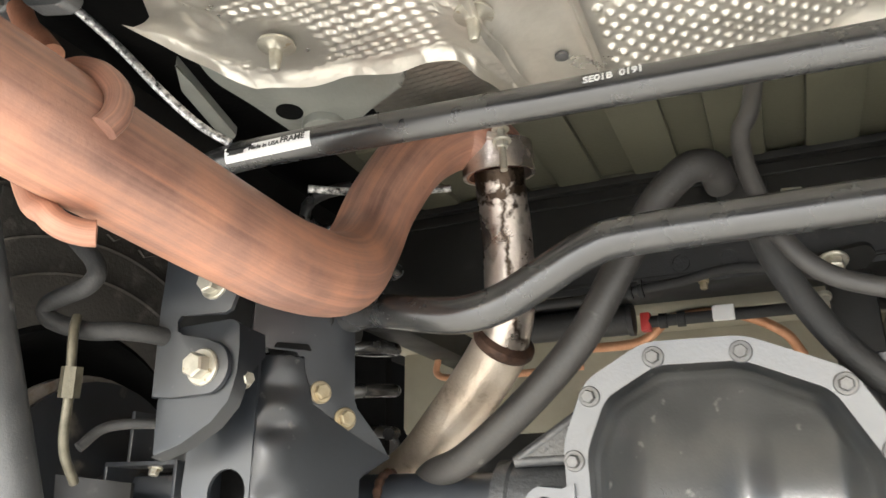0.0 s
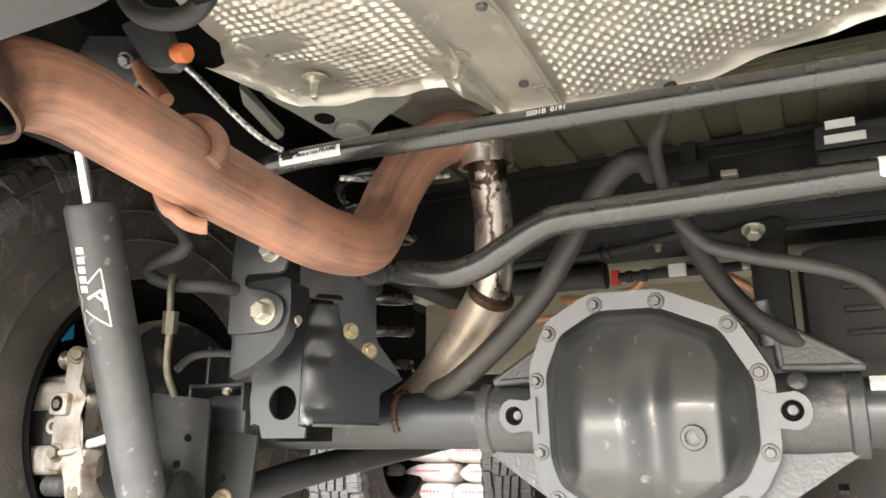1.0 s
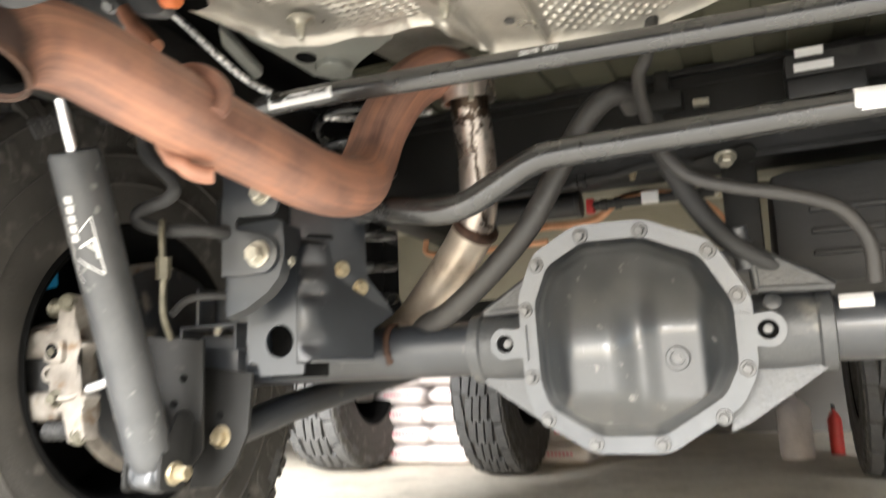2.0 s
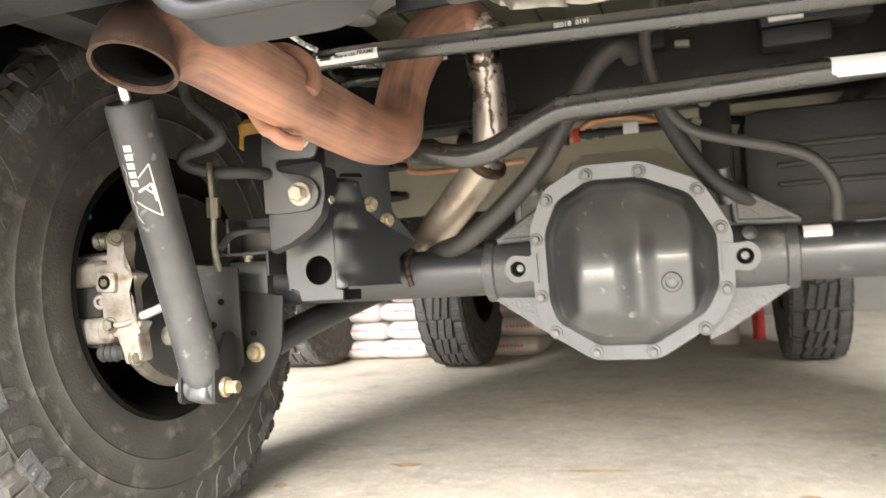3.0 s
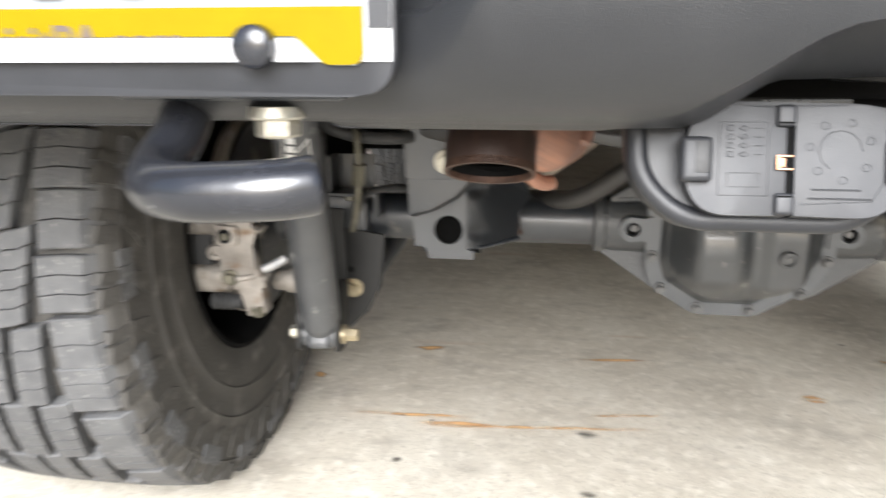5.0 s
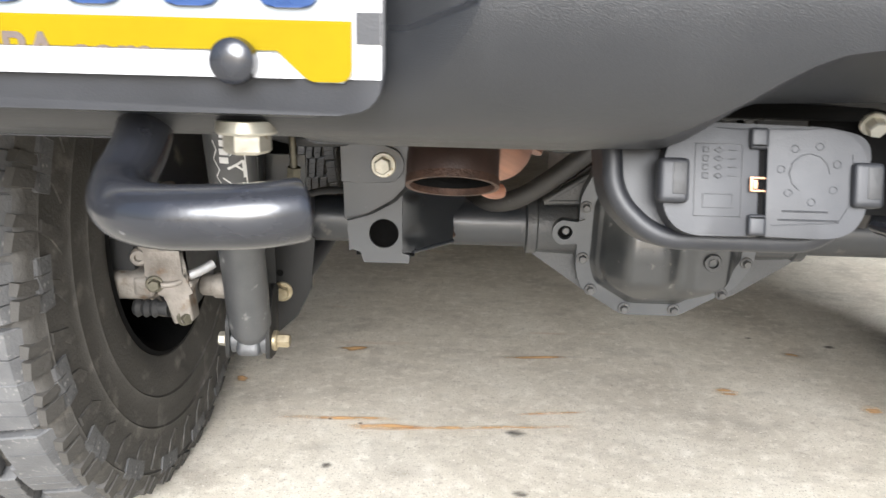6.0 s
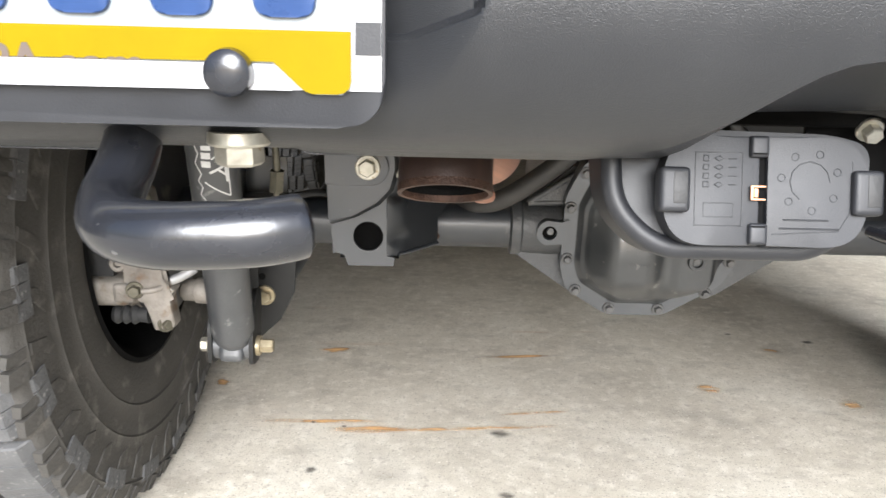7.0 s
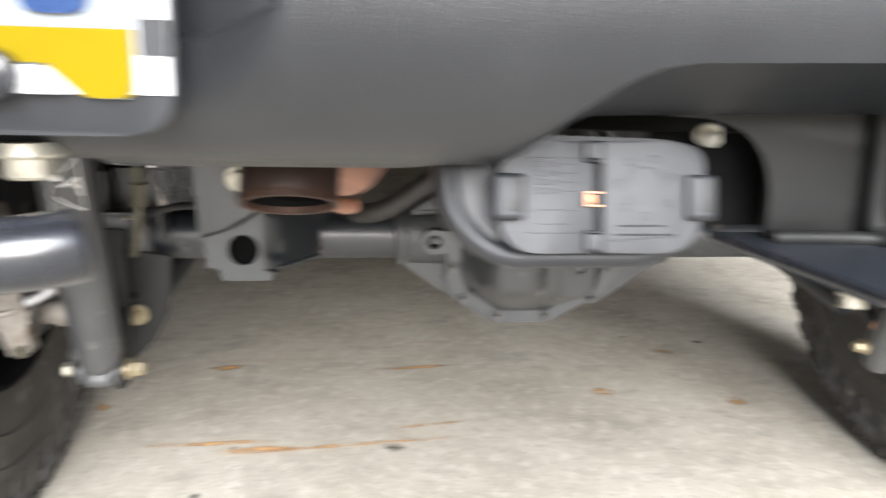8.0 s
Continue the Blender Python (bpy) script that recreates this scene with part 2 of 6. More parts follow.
BEIGE = mat("beige_underbody_paint", [(0.3, (0.27, 0.25, 0.19)), (0.7, (0.36, 0.34, 0.27))], 6, (0.5, 0.7), 0, 0.2, 150)
COPPER = mat("copper_line", [(0.3, (0.5, 0.24, 0.12)), (0.7, (0.7, 0.4, 0.24))], 30, (0.4, 0.6), 0.4, 0.1, 300)
BRAID = mat("foil_braided_sleeve", [(0.38, g(0.06)), (0.62, g(0.7))], 190, (0.25, 0.4), 0.8, 0.5, 400)
BRASS = mat("olive_brass_fitting", [(0.3, (0.065, 0.06, 0.043)), (0.7, (0.14, 0.13, 0.098))], 50, (0.35, 0.5), 0.6, 0.2, 400)
ORANGE = mat("orange_rubber", [(0.3, (0.5, 0.12, 0.03)), (0.7, (0.65, 0.2, 0.06))], 30, (0.5, 0.7), 0, 0.2, 300)
AMBER = mat("amber_bump_stop", [(0.3, (0.5, 0.28, 0.05)), (0.7, (0.7, 0.42, 0.12))], 30, (0.4, 0.6), 0, 0.1, 300)
RED = mat("red_plastic_clip", [(0.3, (0.45, 0.03, 0.03)), (0.7, (0.55, 0.05, 0.04))], 30, (0.4, 0.5), 0, 0)
WHITE = mat("white_label_paper", [(0.3, g(0.72)), (0.7, g(0.82))], 40, (0.4, 0.5), 0, 0)
INK = mat("dark_print", [(0.3, g(0.03)), (0.7, g(0.06))], 40, (0.5, 0.6), 0, 0)
PRINT = mat("silver_print", [(0.3, g(0.55)), (0.7, g(0.7))], 90, (0.4, 0.5), 0, 0)
YELLOW = mat("yellow_plate_band", [(0.3, (0.195, 0.142, 0.001)), (0.7, (0.215, 0.156, 0.001))], 40, (0.5, 0.6), 0, 0, spec=0.05)
BLUE = mat("embossed_blue_paint", [(0.3, (0.015, 0.04, 0.125)), (0.7, (0.022, 0.055, 0.165))], 40, (0.25, 0.35), 0, 0)
PLATEPRINT = mat("grey_brown_plate_print", [(0.3, (0.075, 0.055, 0.045)), (0.7, (0.095, 0.07, 0.057))], 40, (0.5, 0.6), 0, 0)
PALE = mat("pale_plate_sheeting", [(0.3, (0.21, 0.232, 0.248)), (0.7, (0.245, 0.267, 0.284))], 40, (0.3, 0.4), 0, 0)
PLATEWHITE = mat("white_plate_insert", [(0.3, g(0.46)), (0.7, g(0.52))], 40, (0.35, 0.45), 0, 0)
BLUESTICK = mat("blue_sticker", [(0.3, (0.02, 0.25, 0.5)), (0.7, (0.03, 0.3, 0.6))], 40, (0.4, 0.5), 0, 0)
BAG = mat("white_woven_sack", [(0.3, (0.46, 0.42, 0.41)), (0.7, (0.60, 0.56, 0.54))], 12, (0.5, 0.7), 0, 0.3, 60, depth=0.01)
PINK = mat("pink_red_sack_print", [(0.3, (0.5, 0.1, 0.13)), (0.7, (0.6, 0.2, 0.22))], 30, (0.5, 0.6), 0, 0)
PLASTER = mat("painted_garage_wall", [(0.3, g(0.10, 0.04)), (0.7, g(0.14, 0.04))], 3, (0.7, 0.85), 0, 0.2, 60)


def concrete():
    m = mat("stained_concrete", [(0.3, (0.46, 0.42, 0.345)), (0.5, (0.60, 0.555, 0.465)), (0.7, (0.68, 0.64, 0.55))], 3.4, (0.62, 0.85), 0, 0.45, 300, fleck=((0.2, 0.18, 0.15), 0.56, 0.92, 4.6), depth=0.002)
    nt = m.node_tree
    b = nt.nodes["Principled BSDF"]
    src = b.inputs["Base Color"].links[0].from_socket
    co = [n for n in nt.nodes if n.type == "TEX_COORD"][0]
    for sc, lo, hi, c, st in ((34, 0.50, 0.74, (0.78, 0.74, 0.65), (1, 1, 1)), (13, 0.54, 0.86, (0.3, 0.27, 0.22), (1, 1.6, 1)), (80, 0.56, 0.74, (0.36, 0.32, 0.26), (1, 1, 1)), (150, 0.62, 0.70, (0.86, 0.82, 0.74), (1, 1, 1)), (260, 0.58, 0.68, (0.2, 0.18, 0.14), (1, 1, 1)), (4.5, 0.66, 0.76, (0.45, 0.25, 0.12), (0.35, 2.2, 1))):
        mp = nt.nodes.new("ShaderNodeMapping")
        mp.inputs["Scale"].default_value = st
        nt.links.new(co.outputs["Object"], mp.inputs[0])
        n = nt.nodes.new("ShaderNodeTexNoise")
        n.inputs["Scale"].default_value, n.inputs["Detail"].default_value = sc, 6
        nt.links.new(mp.outputs[0], n.inputs["Vector"])
        f = ramp(nt, n.outputs["Fac"], [(lo, (0, 0, 0)), (hi, (0.7, 0.7, 0.7))])
        mx = nt.nodes.new("ShaderNodeMix")
        mx.data_type = "RGBA"
        nt.links.new(f, mx.inputs["Factor"])
        nt.links.new(src, mx.inputs["A"])
        mx.inputs["B"].default_value = (*c, 1)
        src = mx.outputs["Result"]
    nt.links.new(src, b.inputs["Base Color"])
    return m


CONCRETE = concrete()


def stain_mat(name, c, lo=0.42, hi=0.62):
    m = mat(name, [(0.3, c), (0.7, tuple(min(0.8, v * 1.3) for v in c))], 60, (0.8, 0.95), 0, 0, 200)
    nt = m.node_tree
    b = nt.nodes["Principled BSDF"]
    co = nt.nodes.new("ShaderNodeTexCoord")
    n = nt.nodes.new("ShaderNodeTexNoise")
    n.inputs["Scale"].default_value, n.inputs["Detail"].default_value = 45, 6
    mp = nt.nodes.new("ShaderNodeMapping")
    mp.inputs["Scale"].default_value = (0.3, 1.0, 1.0)
    nt.links.new(co.outputs["Object"], mp.inputs[0])
    nt.links.new(mp.outputs[0], n.inputs["Vector"])
    f = ramp(nt, n.outputs["Fac"], [(lo, (0, 0, 0)), (hi, (0.95, 0.95, 0.95))])
    sep = nt.nodes.new("ShaderNodeSeparateXYZ")
    nt.links.new(co.outputs["UV"], sep.inputs[0])
    fade = nt.nodes.new("ShaderNodeMapRange")
    fade.interpolation_type = "SMOOTHSTEP"
    fade.inputs["From Min"].default_value, fade.inputs["From Max"].default_value = 0.15, 1.0
    fade.inputs["To Min"].default_value, fade.inputs["To Max"].default_value = 1.0, 0.0
    nt.links.new(sep.outputs[0], fade.inputs["Value"])
    mul = nt.nodes.new("ShaderNodeMath")
    mul.operation = "MULTIPLY"
    nt.links.new(f, mul.inputs[0])
    nt.links.new(fade.outputs[0], mul.inputs[1])
    nt.links.new(mul.outputs[0], b.inputs["Alpha"])
    return m


RUSTSTAIN = stain_mat("rust_stain", (0.74, 0.40, 0.17), 0.30, 0.64)
OILSTAIN = stain_mat("oil_stain", (0.09, 0.08, 0.07), 0.32, 0.62)


# ---- mesh helpers ----
def part(name, bm, material, parent, label="", smooth=True, angle=40):
    me = bpy.data.meshes.new(name)
    bmesh.ops.recalc_face_normals(bm, faces=bm.faces)
    if smooth:
        for f in bm.faces:
            f.smooth = True
        for e in bm.edges:
            if len(e.link_faces) == 2 and e.calc_face_angle(0) > radians(angle):
                e.smooth = False
    bm.to_mesh(me)
    bm.free()
    me.materials.append(material)
    ob = new(name, me)
    if parent is not None:
        ob.parent = parent
    if label:
        tagged(ob, label)
    return ob


def catmull(pts, n=8):
    P = [Vector(p) for p in pts]
    P = [P[0] * 2 - P[1]] + P + [P[-1] * 2 - P[-2]]
    out = []
    for i in range(1, len(P) - 2):
        a, b, c, d = P[i - 1:i + 3]
        for k in range(n):
            t = k / n
            out.append(0.5 * (2 * b + (c - a) * t + (2 * a - 5 * b + 4 * c - d) * t * t + (3 * b - a - 3 * c + d) * t ** 3))
    out.append(P[-2].copy())
    return out


def sweep(bm, path, radius, seg=20, caps=True, flat=1.0, up=None):
    """A tube along a path; radius is a number or a function of 0..1. flat squeezes it along the frame's second axis."""
    path = [Vector(p) for p in path]
    rings, prev = [], None
    for i, p in enumerate(path):
        d = (path[min(i + 1, len(path) - 1)] - path[max(i - 1, 0)]).normalized()
        if prev is None:
            ref = Vector(up) if up else (Vector((0, 0, 1)) if abs(d.z) < 0.9 else Vector((1, 0, 0)))
            u = (ref - d * ref.dot(d)).normalized()
        else:
            u = (prev - d * prev.dot(d)).normalized()
        prev = u
        v = d.cross(u)
        r = radius(i / (len(path) - 1)) if callable(radius) else radius
        rings.append([bm.verts.new(p + r * (math.cos(a) * u * flat + math.sin(a) * v)) for a in (2 * math.pi * k / seg for k in range(seg))])
    uv = bm.loops.layers.uv.verify()
    run = 0.0
    for i, (a, b) in enumerate(zip(rings, rings[1:])):
        step = (path[i + 1] - path[i]).length
        for k in range(seg):
            f = bm.faces.new((a[k], a[(k + 1) % seg], b[(k + 1) % seg], b[k]))
            for lp, w in zip(f.loops, ((k, 0), (k + 1, 0), (k + 1, step), (k, step))):
                lp[uv].uv = (w[0] / seg, run + w[1])
        run += step
    if caps:
        bm.faces.new(rings[0])
        bm.faces.new(rings[-1])
    return rings


def tube(name, pts, radius, material, parent, label="", n=8, seg=20, caps=True):
    bm = bmesh.new()
    sweep(bm, catmull(pts, n) if len(pts) > 2 else pts, radius, seg, caps)
    return part(name, bm, material, parent, label)


def hollow(name, pts, radius, wall, material, parent, label="", n=8, seg=28):
    """An open pipe with a wall."""
    bm = bmesh.new()
    path = catmull(pts, n) if len(pts) > 2 else pts
    a = sweep(bm, path, radius, seg, False)
    b = sweep(bm, path, (lambda t: radius(t) - wall) if callable(radius) else radius - wall, seg, False)
    for i in (0, -1):
        for k in range(seg):
            bm.faces.new((a[i][k], a[i][(k + 1) % seg], b[i][(k + 1) % seg], b[i][k]))
    return part(name, bm, material, parent, label)


def lathe(bm, prof, m, seg=24, closed=False):
    """Turns (r, h) pairs round the z axis of the pose m."""
    rings = []
    for r, h in prof:
        rings.append([bm.verts.new(m @ Vector((r * math.cos(2 * math.pi * k / seg), r * math.sin(2 * math.pi * k / seg), h))) for k in range(seg)])
    pairs = list(zip(rings, rings[1:])) + ([(rings[-1], rings[0])] if closed else [])
    for a, b in pairs:
        for k in range(seg):
            bm.faces.new((a[k], a[(k + 1) % seg], b[(k + 1) % seg], b[k]))
    if not closed:
        for ring, (r, h) in ((rings[0], prof[0]), (rings[-1], prof[-1])):
            bm.faces.new(ring)


def axis_pose(p, d):
    return Matrix.Translation(p) @ Vector(d).to_track_quat("Z", "Y").to_matrix().to_4x4()


def box(bm, c, s, rot=(0, 0, 0), bev=0.0, seg=2):
    m = pose(*c, *rot)
    r = bmesh.ops.create_cube(bm, size=1, matrix=m @ Matrix.Diagonal((*s, 1)))
    if bev:
        es = list({e for v in r["verts"] for e in v.link_edges})
        bmesh.ops.bevel(bm, geom=es, offset=bev, segments=seg, profile=0.6, affect="EDGES")


def slab(bm, outline, thick, m=None, bev=0.0, holes=()):
    """A plate: an outline in the pose's x-y plane, its faces at 0 and -thick; round holes (x, y, r) go through it."""
    m = m or Matrix()
    if not holes:
        top = [bm.verts.new(m @ Vector((x, y, 0))) for x, y in outline]
        bot = [bm.verts.new(m @ Vector((x, y, -thick))) for x, y in outline]
        f = bm.faces.new(top)
        bm.faces.new(bot)
        n = len(outline)
        for i in range(n):
            bm.faces.new((top[i], top[(i + 1) % n], bot[(i + 1) % n], bot[i]))
        if bev:
            bmesh.ops.bevel(bm, geom=list(f.edges), offset=bev, segments=2, profile=0.6, affect="EDGES")
        return
    loops = [[(x, y) for x, y in outline]] + [[(hx + r * math.cos(2 * math.pi * k / 24), hy + r * math.sin(2 * math.pi * k / 24)) for k in range(24)] for hx, hy, r in holes]
    sides = []
    for z in (0, -thick):
        es, vs = [], []
        for lp in loops:
            v = [bm.verts.new(m @ Vector((x, y, z))) for x, y in lp]
            vs.append(v)
            es += [bm.edges.new((v[i], v[(i + 1) % len(v)])) for i in range(len(v))]
        bmesh.ops.triangle_fill(bm, use_beauty=True, use_dissolve=False, edges=es, normal=m.to_3x3() @ Vector((0, 0, 1)))
        sides.append(vs)
    for a, b in zip(*sides):
        for i in range(len(a)):
            bm.faces.new((a[i], a[(i + 1) % len(a)], b[(i + 1) % len(a)], b[i]))


def rounded(pts, r, n=5):
    """Rounds the corners of an outline."""
    out = []
    N = len(pts)
    for i in range(N):
        p, a, b = Vector(pts[i]), Vector(pts[i - 1]), Vector(pts[(i + 1) % N])
        da, db = (a - p), (b - p)
        k = min(r, da.length * 0.45, db.length * 0.45)
        pa, pb = p + da.normalized() * k, p + db.normalized() * k
        for j in range(n + 1):
            t = j / n
            q = pa * (1 - t) ** 2 + p * 2 * t * (1 - t) + pb * t * t
            out.append((q.x, q.y))
    return out


def facing(x, y, z, tilt=0.0, turn=0.0):
    """A pose whose x is to the right, y up and z to the rear (towards -y of the world); tilt leans its top to the rear, turn to the right."""
    return Matrix.Translation((x, y, z)) @ Matrix.Rotation(radians(turn), 4, "Z") @ Matrix.Rotation(radians(90 + tilt), 4, "X")


def bolt(p, d, r, h, material, parent, washer=1.45, wh=0.25, label="", name="bolt", seg6=6):
    """A flanged hex bolt head that stands on p and points along d."""
    bm = bmesh.new()
    m = axis_pose(p, d)
    lathe(bm, [(r * washer, 0), (r * washer, h * wh * 0.6), (r * washer * 0.92, h * wh)], m, 20)
    ang = random.random()
    mm = m @ Matrix.Rotation(ang, 4, "Z")
    lathe(bm, [(r, h * wh * 0.9), (r, h * 0.88), (r * 0.86, h)], mm, seg6)
    return part(name, bm, material, parent, label, angle=25)


def text_mesh(name, body, size, m, material, parent, label="", depth=0.0006):
    cu = bpy.data.curves.new(name, "FONT")
    cu.offset = size * 0.02
    cu.body, cu.size, cu.extrude, cu.align_x, cu.align_y = body, size, depth, "CENTER", "CENTER"
    tmp = new("tmp", cu)
    me = bpy.data.meshes.new_from_object(tmp.evaluated_get(bpy.context.evaluated_depsgraph_get()))
    bpy.data.objects.remove(tmp)
    me.materials.clear()
    me.materials.append(material)
    me.transform(m)
    ob = new(name, me)
    ob.parent = parent
    return tagged(ob, label) if label else ob


def bars(name, rows, m, material, parent, label=""):
    """Plain bars (x, y, width, height) in the pose's plane, for writing that cannot be read."""
    bm = bmesh.new()
    for x, y, w, h in rows:
        slab(bm, [(x - w / 2, y - h / 2), (x + w / 2, y - h / 2), (x + w / 2, y + h / 2), (x - w / 2, y + h / 2)], 0.0005, m)
    return part(name, bm, material, parent, label, smooth=False)


def thing(name, label, category, at=(0, 0, 0)):
    ob = new(name)
    ob.location = at
    return tagged(ob, label, category)


# ---- setting: a garage with its door open behind the camera ----
def flat_box(name, c, s, material, label, category):
    bm = bmesh.new()
    box(bm, c, s)
    return tagged(part(name, bm, material, None, smooth=False), label, category, kind="structure")


bm = bmesh.new()
slab(bm, [(-40, -60), (40, -60), (40, 40), (-40, 40)], 0.05)
floor = tagged(part("floor", bm, CONCRETE, None, smooth=False), "stained grey-beige concrete garage floor with rust marks", "floor", kind="structure")
# Side walls and ceiling are unseen, drawn rearward to shade the far end.
flat_box("wall_left", (-3.4, 1.8, 1.35), (0.15, 6.6, 2.7), PLASTER, "plain unseen garage side wall, added for shade", "wall")
flat_box("wall_right", (3.6, 1.8, 1.35), (0.15, 6.6, 2.7), PLASTER, "plain unseen garage side wall, added for shade", "wall")
flat_box("wall_back", (0.1, 5.175, 1.35), (7.2, 0.15, 2.7), PLASTER, "plain painted garage end wall", "wall")
flat_box("ceiling", (0.1, 1.8, 2.78), (7.2, 6.6, 0.15), PLASTER, "plain unseen garage ceiling, added for shade", "ceiling")

# ---- the vehicle ----
car = thing("off_road_vehicle", "lifted black off-road vehicle parked on concrete, seen from beneath its rear", "vehicle")
AX, AY, AZ = 0.243, 0.13, 0.436  # the differential's middle and the axle's line


# body and frame
def body_panels():
    bm = bmesh.new()
    box(bm, (0.185, 1.12, 1.25), (2.20, 3.56, 0.66), bev=0.04)
    body = part("body", bm, LINER, car, "black underside of the body tub")
    bm = bmesh.new()
    # olive floor pan over the axle, with pressed ribs
    box(bm, (0.4, 0.31, 0.878), (1.2, 0.36, 0.008))
    box(bm, (0.4, 0.49, 0.815), (1.2, 0.008, 0.13))
    pan = part("floor_pan", bm, OLIVE, car, "ribbed olive-primed floor pan")
    for k in range(11):
        bm = bmesh.new()
        box(bm, (-0.14 + 0.105 * k, 0.31, 0.871), (0.06, 0.35, 0.012), bev=0.005)
        part("rib", bm, OLIVE, pan)
    bm = bmesh.new()
    box(bm, (0.185, 1.55, 0.80), (1.40, 1.5, 0.03), bev=0.01)
    slab(bm, rounded([(-0.50, 0.60), (-0.05, 0.60), (0.0, 0.64), (0.05, 0.72), (0.28, 0.72), (0.36, 0.62), (0.55, 0.60), (0.55, 0.80), (-0.50, 0.80)], 0.02), 0.03, facing(0, 0.95, 0), bev=0.008)
    part("front_floor_pan", bm, BEIGE, car, "beige painted floor pan ahead of the axle")
    # Added black bar, darkens the view between floor pan and axle.
    bm = bmesh.new()
    box(bm, (0.0, 1.25, 0.54), (1.2, 0.06, 0.20), bev=0.015)
    part("skid_crossmember", bm, FRAMEBLACK, car, "black bar added ahead of the axle to darken the background")
    for s, x in ((-1, -0.33), (1, 0.70)):
        bm = bmesh.new()
        box(bm, (x, 0.85, 0.80), (0.075, 2.9, 0.13), bev=0.012)
        part("frame_rail", bm, FRAMEBLACK, car)
    bm = bmesh.new()
    box(bm, (0.185, 0.40, 0.793), (0.98, 0.09, 0.165), bev=0.012)
    cm = part("crossmember", bm, FRAMEBLACK, car, "black frame crossmember with round holes")
    for z, h, d in ((0.862, 0.010, 0.016), (0.842, 0.004, 0.005), (0.722, 0.005, 0.006)):
        bm = bmesh.new()
        box(bm, (0.185, 0.3545 - d / 2, z), (0.96, d, h), bev=0.0015)
        part("pressed_edge", bm, FRAMEBLACK, cm, "folded edge of the crossmember")
    bm = bmesh.new()
    box(bm, (0.3, 0.352, 0.868), (0.9, 0.012, 0.006), (0, 1.5, 0), bev=0.002)
    part("floor_lip", bm, OLIVE, car, "olive folded lip of the floor pan")
    bm = bmesh.new()
    box(bm, (0.275, 0.338, 0.815), (0.06, 0.035, 0.03), bev=0.006)
    box(bm, (0.275, 0.342, 0.85), (0.024, 0.025, 0.05), bev=0.006)
    part("hose_bracket", bm, FRAMEBLACK, cm, "black hose bracket on the crossmember")
    bm = bmesh.new()
    box(bm, (0.331, 0.340, 0.806), (0.024, 0.02, 0.010), (0, 4, 0), bev=0.002)
    part("clip", bm, ZINC, cm, "bright steel clip")
    for x in (0.19, 0.25, 0.02):
        bm = bmesh.new()
        lathe(bm, [(0.012, 0), (0.012, 0.002), (0.009, 0.002), (0.009, -0.001)], facing(x, 0.3545, 0.74), 20)
        part("hole_rim", bm, RUBBER, cm)
    # wheel houses
    for x in (-0.66, 1.03):
        bm = bmesh.new()
        box(bm, (x, 0.1, 0.985), (0.50, 1.25, 0.02))
        box(bm, (x, 0.70, 0.73), (0.50, 0.02, 0.5))
        box(bm, (x + (0.24 if x < 0 else -0.24), 0.12, 0.93), (0.015, 1.1, 0.12))
        box(bm, (x + (-0.27 if x < 0 else 0.27), 0.12, 0.86), (0.02, 1.3, 0.30))
        part("wheel_house", bm, LINER, car, "black fender liner over the wheel", smooth=False)
    bm = bmesh.new()
    rows = []
    for k in range(25):
        a = radians(26 + 154 * k / 24)
        rows.append([bm.verts.new((x, 0.11 - r * math.cos(a), 0.44 + r * math.sin(a))) for x, r in ((-0.98, 0.525), (-0.75, 0.535), (-0.52, 0.535), (-0.475, 0.50))])
    for a, b in zip(rows, rows[1:]):
        for i in range(3):
            bm.faces.new((a[i], a[i + 1], b[i + 1], b[i]))
    bmesh.ops.solidify(bm, geom=bm.faces[:], thickness=0.004)
    part("arch_liner", bm, LINER, car, "black curved liner over the rear wheel")
    # left inner bracket above the spring: grey-green pressed panel with a hole
    m = Matrix.Translation((-0.132, -0.059, 0.820)) @ Matrix.Rotation(radians(180 - 4), 4, "X")
    bm = bmesh.new()
    slab(bm, rounded([(1.068 * (x + 0.099), -1.068 * (y + 0.107)) for x, y in ((-0.11, -0.29), (-0.125, -0.224), (-0.136, -0.174), (-0.126, -0.130), (-0.118, -0.076), (-0.116, -0.046), (-0.078, -0.038), (-0.050, -0.066), (-0.02, -0.085), (0.03, -0.11), (0.03, -0.29))], 0.014), 0.05, m, bev=0.007)
    sp = part("spring_tower", bm, SAGE, car, "grey-green pressed spring tower with a round hole")
    bm = bmesh.new()
    slab(bm, rounded([(-0.002, -0.037), (0.034, -0.050), (0.046, -0.032), (0.042, -0.006), (0.024, 0.004), (0.0, -0.006)], 0.01), 0.012, m @ pose(0, -0.012, 0.010), bev=0.004)
    part("pressed_pocket", bm, SAGE, sp)
    bm = bmesh.new()
    slab(bm, rounded([(1.068 * (x + 0.099), -1.068 * (y + 0.107)) for x, y in ((-0.158, -0.200), (-0.182, -0.164), (-0.203, -0.070), (-0.184, -0.078))], 0.004), 0.01, m @ pose(0, 0, -0.008), bev=0.002)
    part("side_strip", bm, SAGE, sp)
    bm = bmesh.new()
    lathe(bm, [(0.014, 0.0), (0.014, 0.0012), (0.001, 0.0012)], m, 24)
    part("hole", bm, LINER, sp, "dark round hole")

body_panels()


